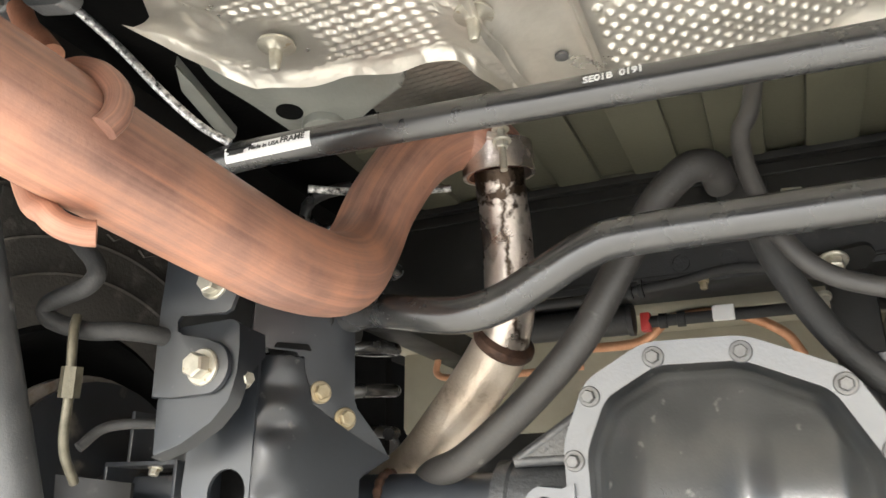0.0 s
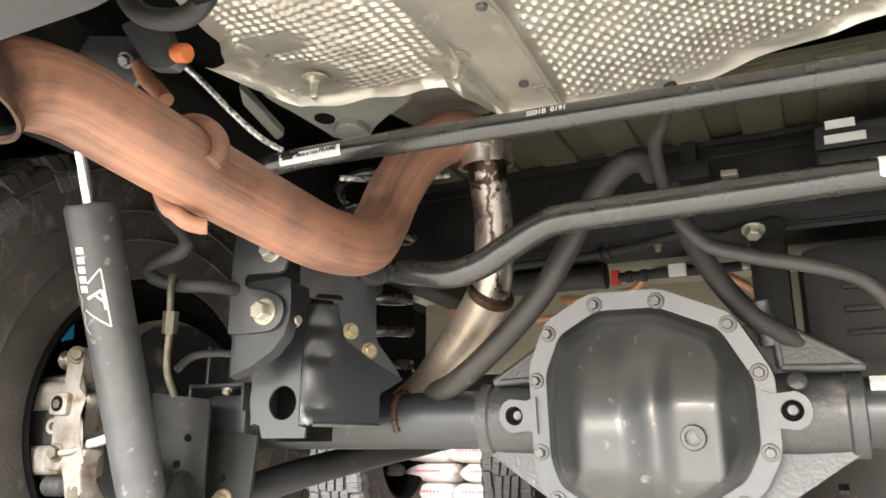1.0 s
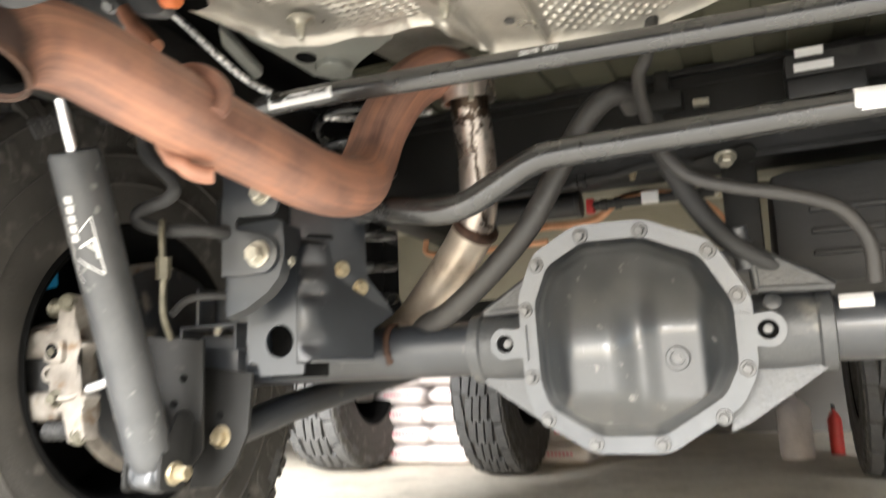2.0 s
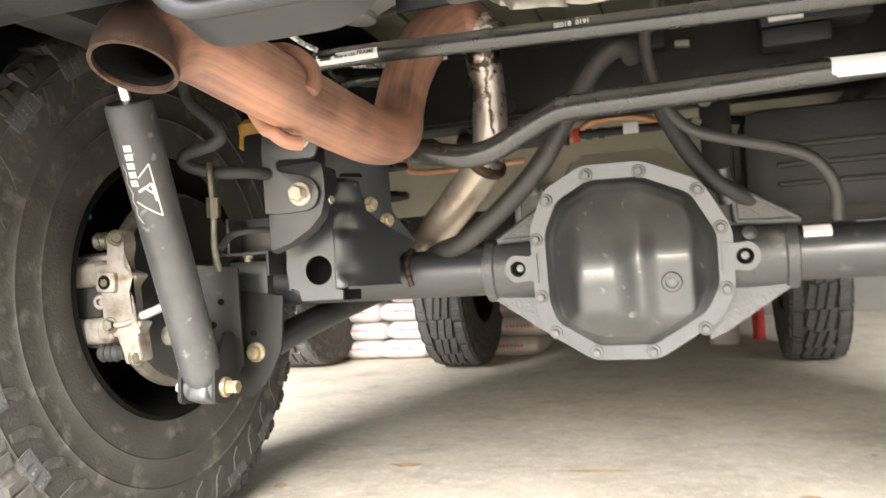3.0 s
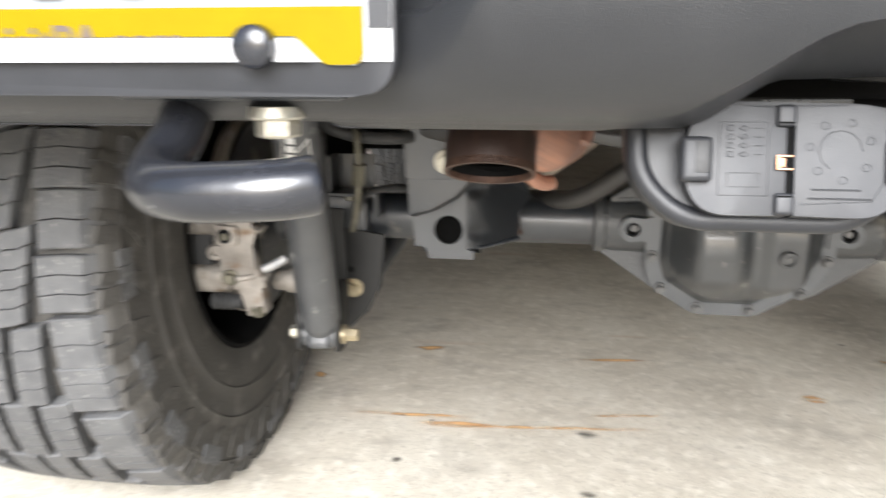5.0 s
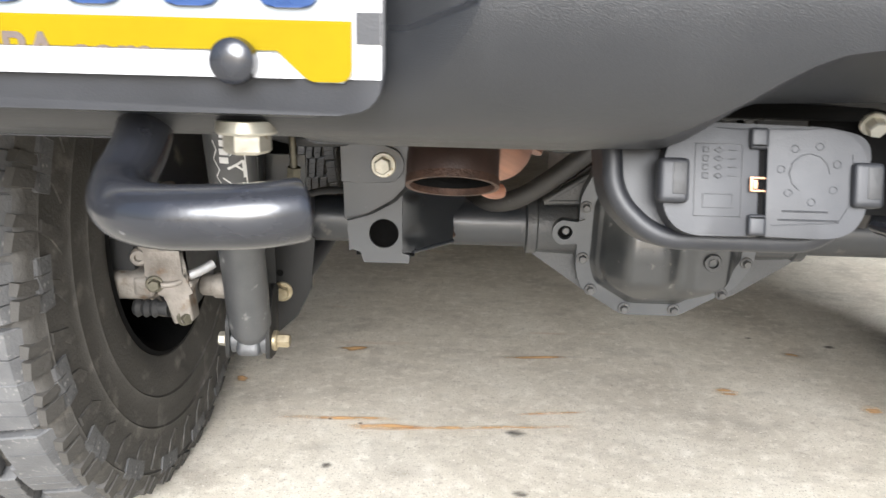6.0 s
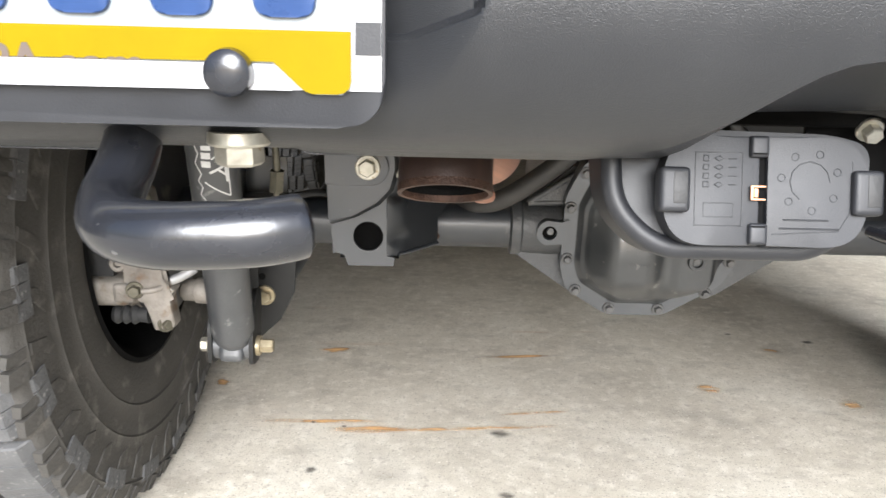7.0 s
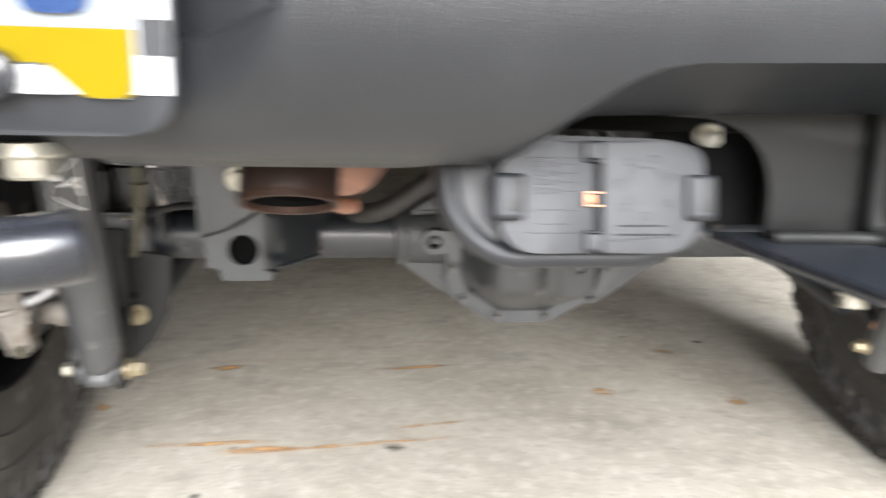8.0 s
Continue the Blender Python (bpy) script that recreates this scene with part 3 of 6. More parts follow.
# heat shield: embossed sheet in two fields with a plain strip between
def heat_shield():
    def sheet(name, x0, x1, y0f, y1f, zf, emboss, label, nx, ny, mask=lambda u, v: 1.0):
        bm = bmesh.new()
        rows = []
        for j in range(ny + 1):
            row = []
            for i in range(nx + 1):
                u, v = i / nx, j / ny
                xa = x0(v) if callable(x0) else x0
                x = xa + (x1 - xa) * u
                y = y0f(x) + (y1f(x) - y0f(x)) * v
                e = min(1, min(u, 1 - u) * (x1 - xa) / 0.018, min(v, 1 - v) * 0.4 / 0.018)
                z = zf(x, y) + 0.010 * (1 - (1 - e) ** 2) - 0.005 + emboss(x, y) * max(0, min(1, (e - 0.6) * 4)) * mask(x, y)
                row.append(bm.verts.new((x, y, z)))
            rows.append(row)
        for a, b in zip(rows, rows[1:]):
            for i in range(nx):
                bm.faces.new((a[i], a[i + 1], b[i + 1], b[i]))
        return part(name, bm, ALU, car, label, angle=180)

    EDGE = ((-0.158, -0.262), (-0.150, -0.232), (-0.138, -0.200), (-0.126, -0.168), (-0.110, -0.142), (-0.09, -0.132), (-0.05, -0.129), (0.0, -0.119), (0.05, -0.117), (0.074, -0.110), (0.085, -0.085), (0.090, -0.05), (0.098, -0.02), (0.12, 0.002))

    def front(x):
        x = max(EDGE[0][0], min(EDGE[-1][0], x))
        for (xa, ya), (xb, yb) in zip(EDGE, EDGE[1:]):
            if x <= xb:
                t = (x - xa) / (xb - xa)
                return ya + (yb - ya) * t + 0.003 * math.sin(x * 90)
        return EDGE[-1][1]

    def zf(x, y):
        return 0.80 + 0.008 * math.sin(x * 17 + 1) * math.cos(y * 13) + 0.004 * noise.noise(Vector((x * 22, y * 22, 0)))

    def wave(x, y):
        return 0.0012 * math.sin(2 * math.pi * (y / 0.0105 + 0.10 * x / 0.0105 + 0.12 * math.sin(2 * math.pi * x / 0.0125)))

    def worked(x, y):
        """Where the pressing is left plain: round the studs and under a stamped oval."""
        k = 1.0
        for cx, cy, rx, ry in ((-0.062, -0.180, 0.045, 0.040), (-0.105, -0.215, 0.030, 0.05), (0.108, -0.135, 0.036, 0.045), (-0.060, -0.262, 0.045, 0.022)):
            q = math.hypot((x - cx) / rx, (y - cy) / ry)
            k = min(k, max(0, min(1, (q - 0.8) / 0.35)))
        return k

    def dots(x, y):
        p = 0.0165
        a = (x + y) / p % 1 - 0.5
        b = (x - y) / p % 1 - 0.5
        r = math.hypot(a, b)
        return -0.003 * max(0, 1 - (r / 0.36) ** 2)

    def crumple(x, y):
        """Creases round the right-hand stud, and a dished seat at either."""
        k = math.exp(-(((x - 0.10) / 0.028) ** 2 + ((y + 0.10) / 0.05) ** 2))
        z = 0.007 * k * noise.noise(Vector((x * 60, y * 30, 4))) - 0.004 * k
        z += 0.006 * math.exp(-(((x + 0.10) / 0.02) ** 2 + ((y + 0.235) / 0.03) ** 2)) * noise.noise(Vector((x * 70, y * 50, 9)))
        return z - 0.010 * math.exp(-(((x - 0.113) / 0.022) ** 2 + ((y + 0.166) / 0.022) ** 2))

    sh = sheet("heat_shield", lambda v: -0.106 - 0.050 * max(0, (v - 0.68) / 0.32) ** 0.9 + 0.16 * max(0, 0.72 - v) ** 1.2, 0.118, lambda x: -0.62, front, lambda x, y: zf(x, y) + crumple(x, y), wave, "crumpled embossed aluminium heat shield", 210, 460, worked)
    rt = sheet("heat_shield_panel", 0.182, 0.66, lambda x: -0.62, lambda x: 0.026 * min(1, max(0, (x - 0.18) / 0.1)) - 0.02 - 0.085 * max(0, (x - 0.33) / 0.2) ** 1.2, lambda x, y: zf(x, y) - 0.002, dots, "dimpled aluminium heat shield panel", 330, 420)
    sheet("shield_strip", 0.110, 0.190, lambda x: -0.62, lambda x: -0.015, lambda x, y: zf(x, y) - 0.006, lambda x, y: 0, "plain aluminium strip between the embossed fields", 20, 60)
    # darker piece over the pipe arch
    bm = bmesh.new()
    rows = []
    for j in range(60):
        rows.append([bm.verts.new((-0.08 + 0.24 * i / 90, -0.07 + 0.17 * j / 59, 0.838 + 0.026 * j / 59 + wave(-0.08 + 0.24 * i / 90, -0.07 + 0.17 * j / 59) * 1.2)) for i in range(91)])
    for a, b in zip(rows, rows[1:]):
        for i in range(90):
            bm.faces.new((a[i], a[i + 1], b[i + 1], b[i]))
    part("arch_shield", bm, ALUDARK, car, "darker embossed heat shield over the pipe arch", angle=180)
    for x, y, z in ((0.110, -0.163, 0.794), (-0.056, -0.187, 0.796)):
        bm = bmesh.new()
        lathe(bm, [(0.016, 0.004), (0.016, 0.002), (0.010, 0.001), (0.006, -0.003), (0.0055, -0.010), (0.004, -0.020), (0.003, -0.021)], pose(x, y, z), 20)
        part("stud", bm, ZINC, sh, "zinc stud with a push nut")
    for x, y in ((0.158, -0.084), (0.172, -0.237), (0.165, -0.36)):
        bm = bmesh.new()
        lathe(bm, [(0.006, 0), (0.006, -0.003), (0.003, -0.004)], pose(x, y, zf(x, y) - 0.002), 16)
        part("rivet", bm, DARKBOLT, sh)


heat_shield()


# rear axle
def axle():
    for x0, x1, mt in ((-0.50, 0.075, AXLE), (0.41, 0.87, AXLE)):
        bm = bmesh.new()
        d = 1 if x0 < 0 else -1
        xi = x1 if d > 0 else x0
        xo = x0 if d > 0 else x1
        prof = [(0.038, xo), (0.038, xi - d * 0.055), (0.043, xi - d * 0.053), (0.044, xi - d * 0.038), (0.041, xi - d * 0.036), (0.045, xi - d * 0.030), (0.047, xi), (0.047, xi + d * 0.05)]
        lathe(bm, [(r, h) for r, h in prof], Matrix.Translation((0, AY, AZ)) @ Matrix.Rotation(radians(90), 4, "Y"), 40)
        t = part("axle_tube", bm, mt, car, "dusty black steel axle tube")
    # cast housing: the flange's outline carried forward and narrowing
    outline = rounded([(-0.142, 0.058), (-0.142, -0.06), (-0.13, -0.097), (-0.062, -0.140), (0.03, -0.140), (0.116, -0.086), (0.137, -0.045), (0.137, 0.04), (0.10, 0.108), (0.023, 0.142), (-0.062, 0.143), (-0.118, 0.112)], 0.013, 5)
    m = facing(AX, 0.078, AZ, 7.3)
    bm = bmesh.new()
    rings = []
    for k, d in ((1.0, -0.012), (1.0, -0.03), (0.93, -0.04), (0.9, -0.06), (0.74, -0.12), (0.5, -0.17), (0.3, -0.2), (0.26, -0.27)):
        rings.append([bm.verts.new(m @ Vector((x * k, y * k, d))) for x, y in outline])
    n = len(outline)
    for a, b in zip(rings, rings[1:]):
        for i in range(n):
            bm.faces.new((a[i], a[(i + 1) % n], b[(i + 1) % n], b[i]))
    bm.faces.new(rings[0])
    bm.faces.new(rings[-1])
    for sx in (-1, 1):
        w = [(0.20, 0.04), (0.125, 0.10), (0.10, 0.10), (0.10, -0.115), (0.122, -0.105), (0.212, -0.044)]
        slab(bm, [(sx * a, b) for a, b in w], 0.05, facing(AX, AY - 0.018, AZ))
        # swollen neck where the tube enters
        lathe(bm, [(0.036, 0.10), (0.0475, 0.105), (0.0475, 0.160), (0.0465, 0.185), (0.0455, 0.203), (0.0485, 0.206), (0.0485, 0.220), (0.042, 0.222)], Matrix.Translation((AX, AY, AZ)) @ Matrix.Rotation(radians(90 * sx), 4, "Y"), 40)
    hs = part("differential_housing", bm, HOUSING, car, "dusty black cast differential housing")
    # cast gussets over the necks: a thin web with a raised border
    for sx, tri in ((1, [(0.140, 0.098), (0.144, 0.048), (0.225, 0.046)]), (-1, [(0.118, 0.094), (0.126, 0.046), (0.196, 0.044)])):
        bm = bmesh.new()
        G = facing(AX, 0.090, AZ)
        slab(bm, [(sx * x, y) for x, y in tri], 0.022, G)
        loop = [G @ Vector((sx * x, y, -0.004)) for x, y in tri]
        for p, q in zip(loop, loop[1:] + loop[:1]):
            sweep(bm, [p, q], 0.0055, 10)
        part("gusset", bm, HOUSING, hs, "cast gusset with a raised border")
    bm = bmesh.new()
    lathe(bm, [(0.012, 0.0), (0.012, 0.03), (0.009, 0.034), (0.009, 0.05)], axis_pose((AX + 0.135, 0.10, AZ + 0.075), (-0.1, -0.25, 1)), 20)
    part("hose_boss", bm, HOUSING, hs, "black boss at the hose end")
    bm = bmesh.new()
    lathe(bm, [(0.010, 0.0), (0.010, 0.006), (0.006, 0.008)], axis_pose((AX + 0.158, 0.083, AZ + 0.030), (0.1, -1, 0.3)), 16)
    part("casting_boss", bm, HOUSING, hs)
    # flange and domed cover
    bm = bmesh.new()
    slab(bm, outline, 0.012, m, bev=0.002)
    fl = part("cover_flange", bm, FLANGE, car, "light grey flange of the differential cover")
    inner = []
    for (xa, ya), (xb, yb) in zip(outline, outline[1:] + outline[:1]):
        cuts = max(1, round(math.hypot(xb - xa, yb - ya) / 0.0035))
        inner += [((xa + (xb - xa) * q / cuts) * 0.85, (ya + (yb - ya) * q / cuts) * 0.85) for q in range(cuts)]
    cx, cy = 0.0, 0.0

    def height(x, y):
        s = lambda t: max(0, min(1, t)) ** 2 * (3 - 2 * max(0, min(1, t)))
        dome = 0.052 * s((x + 0.122) / 0.062) * s((0.058 - x) / 0.082) * s((y + 0.128) / 0.075) * s((0.128 - y) / 0.150)
        pad = 0.042 * s((x + 0.022) / 0.062) * s((0.117 - x) / 0.040) * s((y + 0.126) / 0.06) * (0.30 + 0.70 * s((0.088 - y) / 0.085)) * s((0.13 - y) / 0.07)
        return (dome ** 3 + pad ** 3 + 1e-12) ** (1 / 3)

    R = 40
    bm = bmesh.new()
    rr = []
    for j in range(R + 1):
        k = 1 - j / R
        edge = min(1, j / 3)
        ring = []
        for x, y in inner:
            px, py = x * k, y * k
            h = 0.0005 + 0.009 * (edge * edge * (3 - 2 * edge)) + height(px, py) * min(1, j / 6) ** 1.5
            ring.append(bm.verts.new(m @ Vector((px, py, h))))
        rr.append(ring)
        if j == R - 1:
            break
    n = len(inner)
    for a, b in zip(rr, rr[1:]):
        for i in range(n):
            bm.faces.new((a[i], a[(i + 1) % n], b[(i + 1) % n], b[i]))
    bm.faces.new(rr[-1])
    cv = part("differential_cover", bm, COVER, car, "grey domed differential cover with a drain plug", angle=70)
    for x, y in ((-0.133, 0.042), (-0.114, 0.098), (-0.054, 0.129), (0.019, 0.128), (0.095, 0.096), (0.122, 0.042), (0.125, -0.043), (0.094, -0.098), (0.022, -0.128), (-0.058, -0.128), (-0.115, -0.097), (-0.132, -0.043)):
        p = m @ Vector((x, y, 0.0))
        bolt(p, m.to_3x3() @ Vector((0, 0, 1)), 0.0062, 0.010, DARKBOLT, cv, washer=1.55)
    # drain plug with a square recess
    bm = bmesh.new()
    mm = m @ pose(0.055, -0.022, 0.008 + height(0.055, -0.022))
    lathe(bm, [(0.0135, -0.01), (0.0135, 0.006), (0.0125, 0.0075), (0.0085, 0.0075), (0.0078, 0.003)], mm, 28)
    part("drain_plug", bm, COVER, cv, "round drain plug with a square recess")
    bm = bmesh.new()
    box(bm, (0, 0, 0), (0.0085, 0.0085, 0.003), (0, 0, 20))
    bm.transform(mm @ pose(0, 0, 0.003))
    part("square_recess", bm, DARKBOLT, cv, "worn square recess", smooth=False)
    def onto_cover(ob, cx, cy):
        for v in ob.data.vertices:
            x, y = v.co.x + cx, v.co.y + cy
            v.co = m @ Vector((x, y, 0.0094 + height(x, y) + (0.0007 if v.co.z > -0.0002 else -0.001)))
        return ob

    onto_cover(text_mesh("casting_number", "0024907", 0.0125, Matrix(), COVER, cv, "raised casting number", 0.0011), -0.034, 0.017)
    for y, row in ((-0.006, ((-0.018, 0.006, 0.007), (0.0, 0.006, 0.007), (0.009, 0.005, 0.002), (0.018, 0.006, 0.007))), (-0.028, ((-0.012, 0.005, 0.005), (-0.004, 0.005, 0.005), (0.004, 0.005, 0.005), (0.0115, 0.004, 0.002), (0.018, 0.005, 0.005)))):
        for x, w, h in row:
            onto_cover(bars("casting_mark", [(x, 0.0, w, h)], Matrix(), COVER, cv), -0.034, y)
    # lifting ears
    for sx in (-1, 1):
        bm = bmesh.new()
        o = [(0.0, -0.022), (0.012, -0.018)] + [(0.028 + 0.021 * math.cos(a), 0.021 * math.sin(a)) for a in (radians(t) for t in range(-75, 80, 15))] + [(0.012, 0.018), (0.0, 0.022)]
        slab(bm, [(sx * a, b) for a, b in o][::sx], 0.014, facing(AX + (0.122 if sx > 0 else -0.134), 0.073, AZ, 7.3), holes=((sx * 0.029, 0, 0.0115),))
        part("lifting_ear", bm, FLANGE, car, "grey lifting ear with a round hole")
        # Black disc gives the ear hole its shade round the plug.
        bm = bmesh.new()
        lathe(bm, [(0.0113, -0.004), (0.0113, 0.0), (0.001, 0.0)], facing(AX + (0.151 if sx > 0 else -0.163), 0.0815, AZ), 20)
        part("plug_seat", bm, LINER, hs, "black disc standing for shade in the ear hole")
        bm = bmesh.new()
        lathe(bm, [(0.0060, -0.004), (0.0060, 0.001), (0.0050, 0.002), (0.001, 0.0015)], facing(AX + (0.151 if sx > 0 else -0.161), 0.0813, AZ + 0.001), 20)
        part("plug", bm, DARKBOLT, hs, "steel plug behind the ear")


axle()


# left axle bracket for the track bar
def track_bar_bracket():
    S = lambda t: max(0, min(1, t)) ** 2 * (3 - 2 * max(0, min(1, t)))
    tube_x = Matrix.Translation((0, AY, AZ)) @ Matrix.Rotation(radians(90), 4, "Y")
    # one pressing: a flat face with a hole turns a soft corner, dented by three beads, and runs forward as the side wall
    corner, ahead, inward = Vector((-0.150, -0.032)), Vector((0.6, 0.8)), Vector((-0.45, 0.89))
    lo, hi = 0.4225, 0.578

    def left(z):
        return -0.243 if z < 0.492 else -0.243 + 0.020 * S((z - 0.492) / 0.085)

    def reach(z):
        if z < 0.465:
            return 0.093
        if z < 0.486:
            return 0.093 + 0.034 * (z - 0.465) / 0.021
        if z < 0.534:
            return 0.127 - 0.088 * ((z - 0.486) / 0.048) ** 0.85
        return 0.039 - 0.010 * S((z - 0.534) / 0.04)

    def at(q, z):
        """q runs from the corner: negative along the face, positive along the side wall."""
        r = 0.020
        if q < -r:
            p = corner + Vector((q, 0))
        elif q > r:
            p = corner + ahead * q
        else:
            t = (q + r) / (2 * r)
            a, b = corner + Vector((-r, 0)), corner + ahead * r
            p = a * (1 - t) ** 2 + corner * 2 * t * (1 - t) + b * t * t
        dent = sum(d * math.exp(-((z - zb) / 0.011) ** 2) for zb, d in ((0.549, 0.0055), (0.511, 0.007), (0.447, 0.006)))
        p = p + inward * dent * math.exp(-((q - 0.004) / 0.017) ** 2)
        lean = 0.004 * S((z - 0.47) / 0.1)
        return Vector((p.x, p.y + lean, z))

    nz = 56
    bm = bmesh.new()
    rows = []
    for k in range(nz + 1):
        z = lo + (hi - lo) * k / nz
        rows.append([bm.verts.new(at(-0.016 + (reach(z) + 0.016) * (i / 40) ** 1.2, z)) for i in range(41)])
    for a, b in zip(rows, rows[1:]):
        for i in range(40):
            bm.faces.new((a[i], a[i + 1], b[i + 1], b[i]))
    bmesh.ops.solidify(bm, geom=bm.faces[:], thickness=0.004)
    b = part("axle_bracket", bm, BLACK, car, "black pressed steel axle bracket with a round hole", angle=60)
    face = [(-0.166, 0.128), (left(0.578), 0.128)] + [(left(0.57 - 0.013 * k), 0.12 - 0.013 * k) for k in range(7)]
    face += [(-0.243, 0.024), (-0.2445, 0.004), (-0.240, -0.023), (-0.226, -0.027), (-0.221, -0.0425), (-0.1555, -0.0425), (-0.1545, -0.030), (-0.166, -0.0275)]
    bm = bmesh.new()
    slab(bm, face, 0.004, facing(0, -0.0322, 0.45), holes=((-0.192, 0.001, 0.0215),))
    part("bracket_face", bm, BLACK, b, "flat face with a round hole", smooth=False)
    # Black sheet behind the hole, in place of the interior's shade.
    bm = bmesh.new()
    box(bm, (-0.195, 0.02, 0.448), (0.088, 0.004, 0.086))
    part("inner_wall", bm, LINER, b, "black sheet standing for the shade inside the bracket", smooth=False)
    bm = bmesh.new()
    box(bm, (-0.2415, 0.04, 0.449), (0.004, 0.14, 0.050), bev=0.001)
    part("side_flange", bm, BLACK, b)
    # lip along the foot of the side wall, lying on the tube
    bm = bmesh.new()
    sweep(bm, [at(q, lo + 0.002) for q in (0.004, 0.03, 0.06, 0.078, 0.093)], 0.0032, 8)
    part("foot_lip", bm, BLACK, b)
    # upper plate behind the side wall, in its plane
    n = Vector((0.8, -0.6, 0))
    M = Matrix(((ahead.x, 0, n.x, corner.x), (ahead.y, 0, n.y, corner.y), (0, 1, 0, 0.45), (0, 0, 0, 1))) @ pose(0, 0, -0.0055)
    bm = bmesh.new()
    slab(bm, rounded([(0.030, 0.045), (0.128, 0.035), (0.116, 0.053), (0.088, 0.085), (0.085, 0.166), (0.046, 0.186), (-0.02, 0.186), (-0.02, 0.134), (0.027, 0.134)], 0.004, 3), 0.005, M, bev=0.001)
    g1 = part("tower_plate", bm, BLACK, car, "black upper plate of the axle bracket")
    bm = bmesh.new()
    slab(bm, rounded([(0.001, 0.1345), (0.033, 0.1350), (0.040, 0.1345), (0.036, 0.141), (0.004, 0.140)], 0.002, 3), 0.003, M @ pose(0, 0, 0.0016))
    part("slot", bm, LINER, g1, "dark slot over the pressing", smooth=False)
    for u, z in ((0.051, 0.095), (0.078, 0.071)):
        bolt(M @ Vector((u, z, 0.0)), n, 0.0078, 0.011, GOLD, g1, label="yellow zinc flanged bolt")
    # dark spring seat in the hollow above
    bm = bmesh.new()
    box(bm, (-0.228, 0.05, 0.640), (0.225, 0.07, 0.07), bev=0.012)
    part("spring_seat", bm, FRAMEBLACK, car, "black spring seat behind the bracket")
    # mount: outer plate with a notch and a rounded end round the big bolt
    MA = facing(-0.19, -0.085, 0.56)
    end = [(0.006 + 0.0245 * math.cos(a), -0.002 + 0.0245 * math.sin(a)) for a in (radians(t) for t in range(-80, 76, 15))]
    top = [(0.034, 0.067), (0.034, 0.108), (-0.054, 0.108), (-0.0555, 0.06), (-0.0545, -0.026), (-0.03, -0.0275)]
    notch = [(0.004, 0.024), (-0.024, 0.029), (-0.033, 0.034), (-0.0345, 0.044), (-0.030, 0.050), (0.020, 0.0465), (0.028, 0.050)]
    bm = bmesh.new()
    slab(bm, top + end + notch, 0.005, MA, bev=0.0012)
    mp = part("mount_plate", bm, BLACK, car, "black track bar mount plate with a notch")
    # inner plate behind it, folded back along its right edge
    bm = bmesh.new()
    slab(bm, rounded([(-0.036, 0.040), (0.026, 0.0425), (0.036, 0.036), (0.0385, -0.006), (0.031, -0.033), (0.014, -0.051), (-0.018, -0.069), (-0.051, -0.079), (-0.053, -0.024), (-0.036, -0.02)], 0.005, 3), 0.004, facing(-0.19, -0.0785, 0.56), bev=0.001)
    tab = part("bolt_tab", bm, BLACK, car, "black inner plate of the track bar mount")
    bm = bmesh.new()
    edge = [(0.0365, 0.036), (0.0385, 0.015), (0.0385, -0.006), (0.035, -0.021), (0.031, -0.033), (0.014, -0.051), (-0.018, -0.069), (-0.050, -0.079)]
    rows = [[bm.verts.new((-0.19 + x + 0.004 * q, -0.0815 + (0.034 if k < 2 else 0.012) * q, 0.56 + y - 0.004 * q)) for q in (0, 0.5, 1)] for k, (x, y) in enumerate(edge)]
    for a, c in zip(rows, rows[1:]):
        for i in range(2):
            bm.faces.new((a[i], a[i + 1], c[i + 1], c[i]))
    bmesh.ops.solidify(bm, geom=bm.faces[:], thickness=0.003)
    part("folded_edge", bm, BLACK, tab, angle=50)
    bolt((-0.187, -0.085, 0.558), (-0.02, -1, 0), 0.0118, 0.017, ZINC, tab, label="large zinc flanged bolt")
    bolt((-0.183, -0.085, 0.636), (-0.02, -1, 0), 0.0105, 0.015, ZINC, tab, label="zinc flanged bolt")
    bolt((-0.156, -0.066, 0.548), (0.95, -0.3, 0), 0.0062, 0.010, ZINC, tab)
    # rusty welds where the bracket meets the tube
    for x, a0, a1, bend in ((-0.106, 100, -25, 0.010), (-0.400, 12, -72, 0.055)):
        bm = bmesh.new()
        ring = []
        for k in range(25):
            a = radians(a0 + (a1 - a0) * k / 24)
            ring.append(Vector((x + bend * (k / 24) ** 2, AY - 0.0385 * math.cos(a), AZ + 0.0385 * math.sin(a))))
        sweep(bm, ring, lambda t: 0.0048 + 0.0010 * math.sin(t * 47), 10)
        part("weld_bead", bm, BURNT, car, "rusty weld bead on the axle tube")


track_bar_bracket()


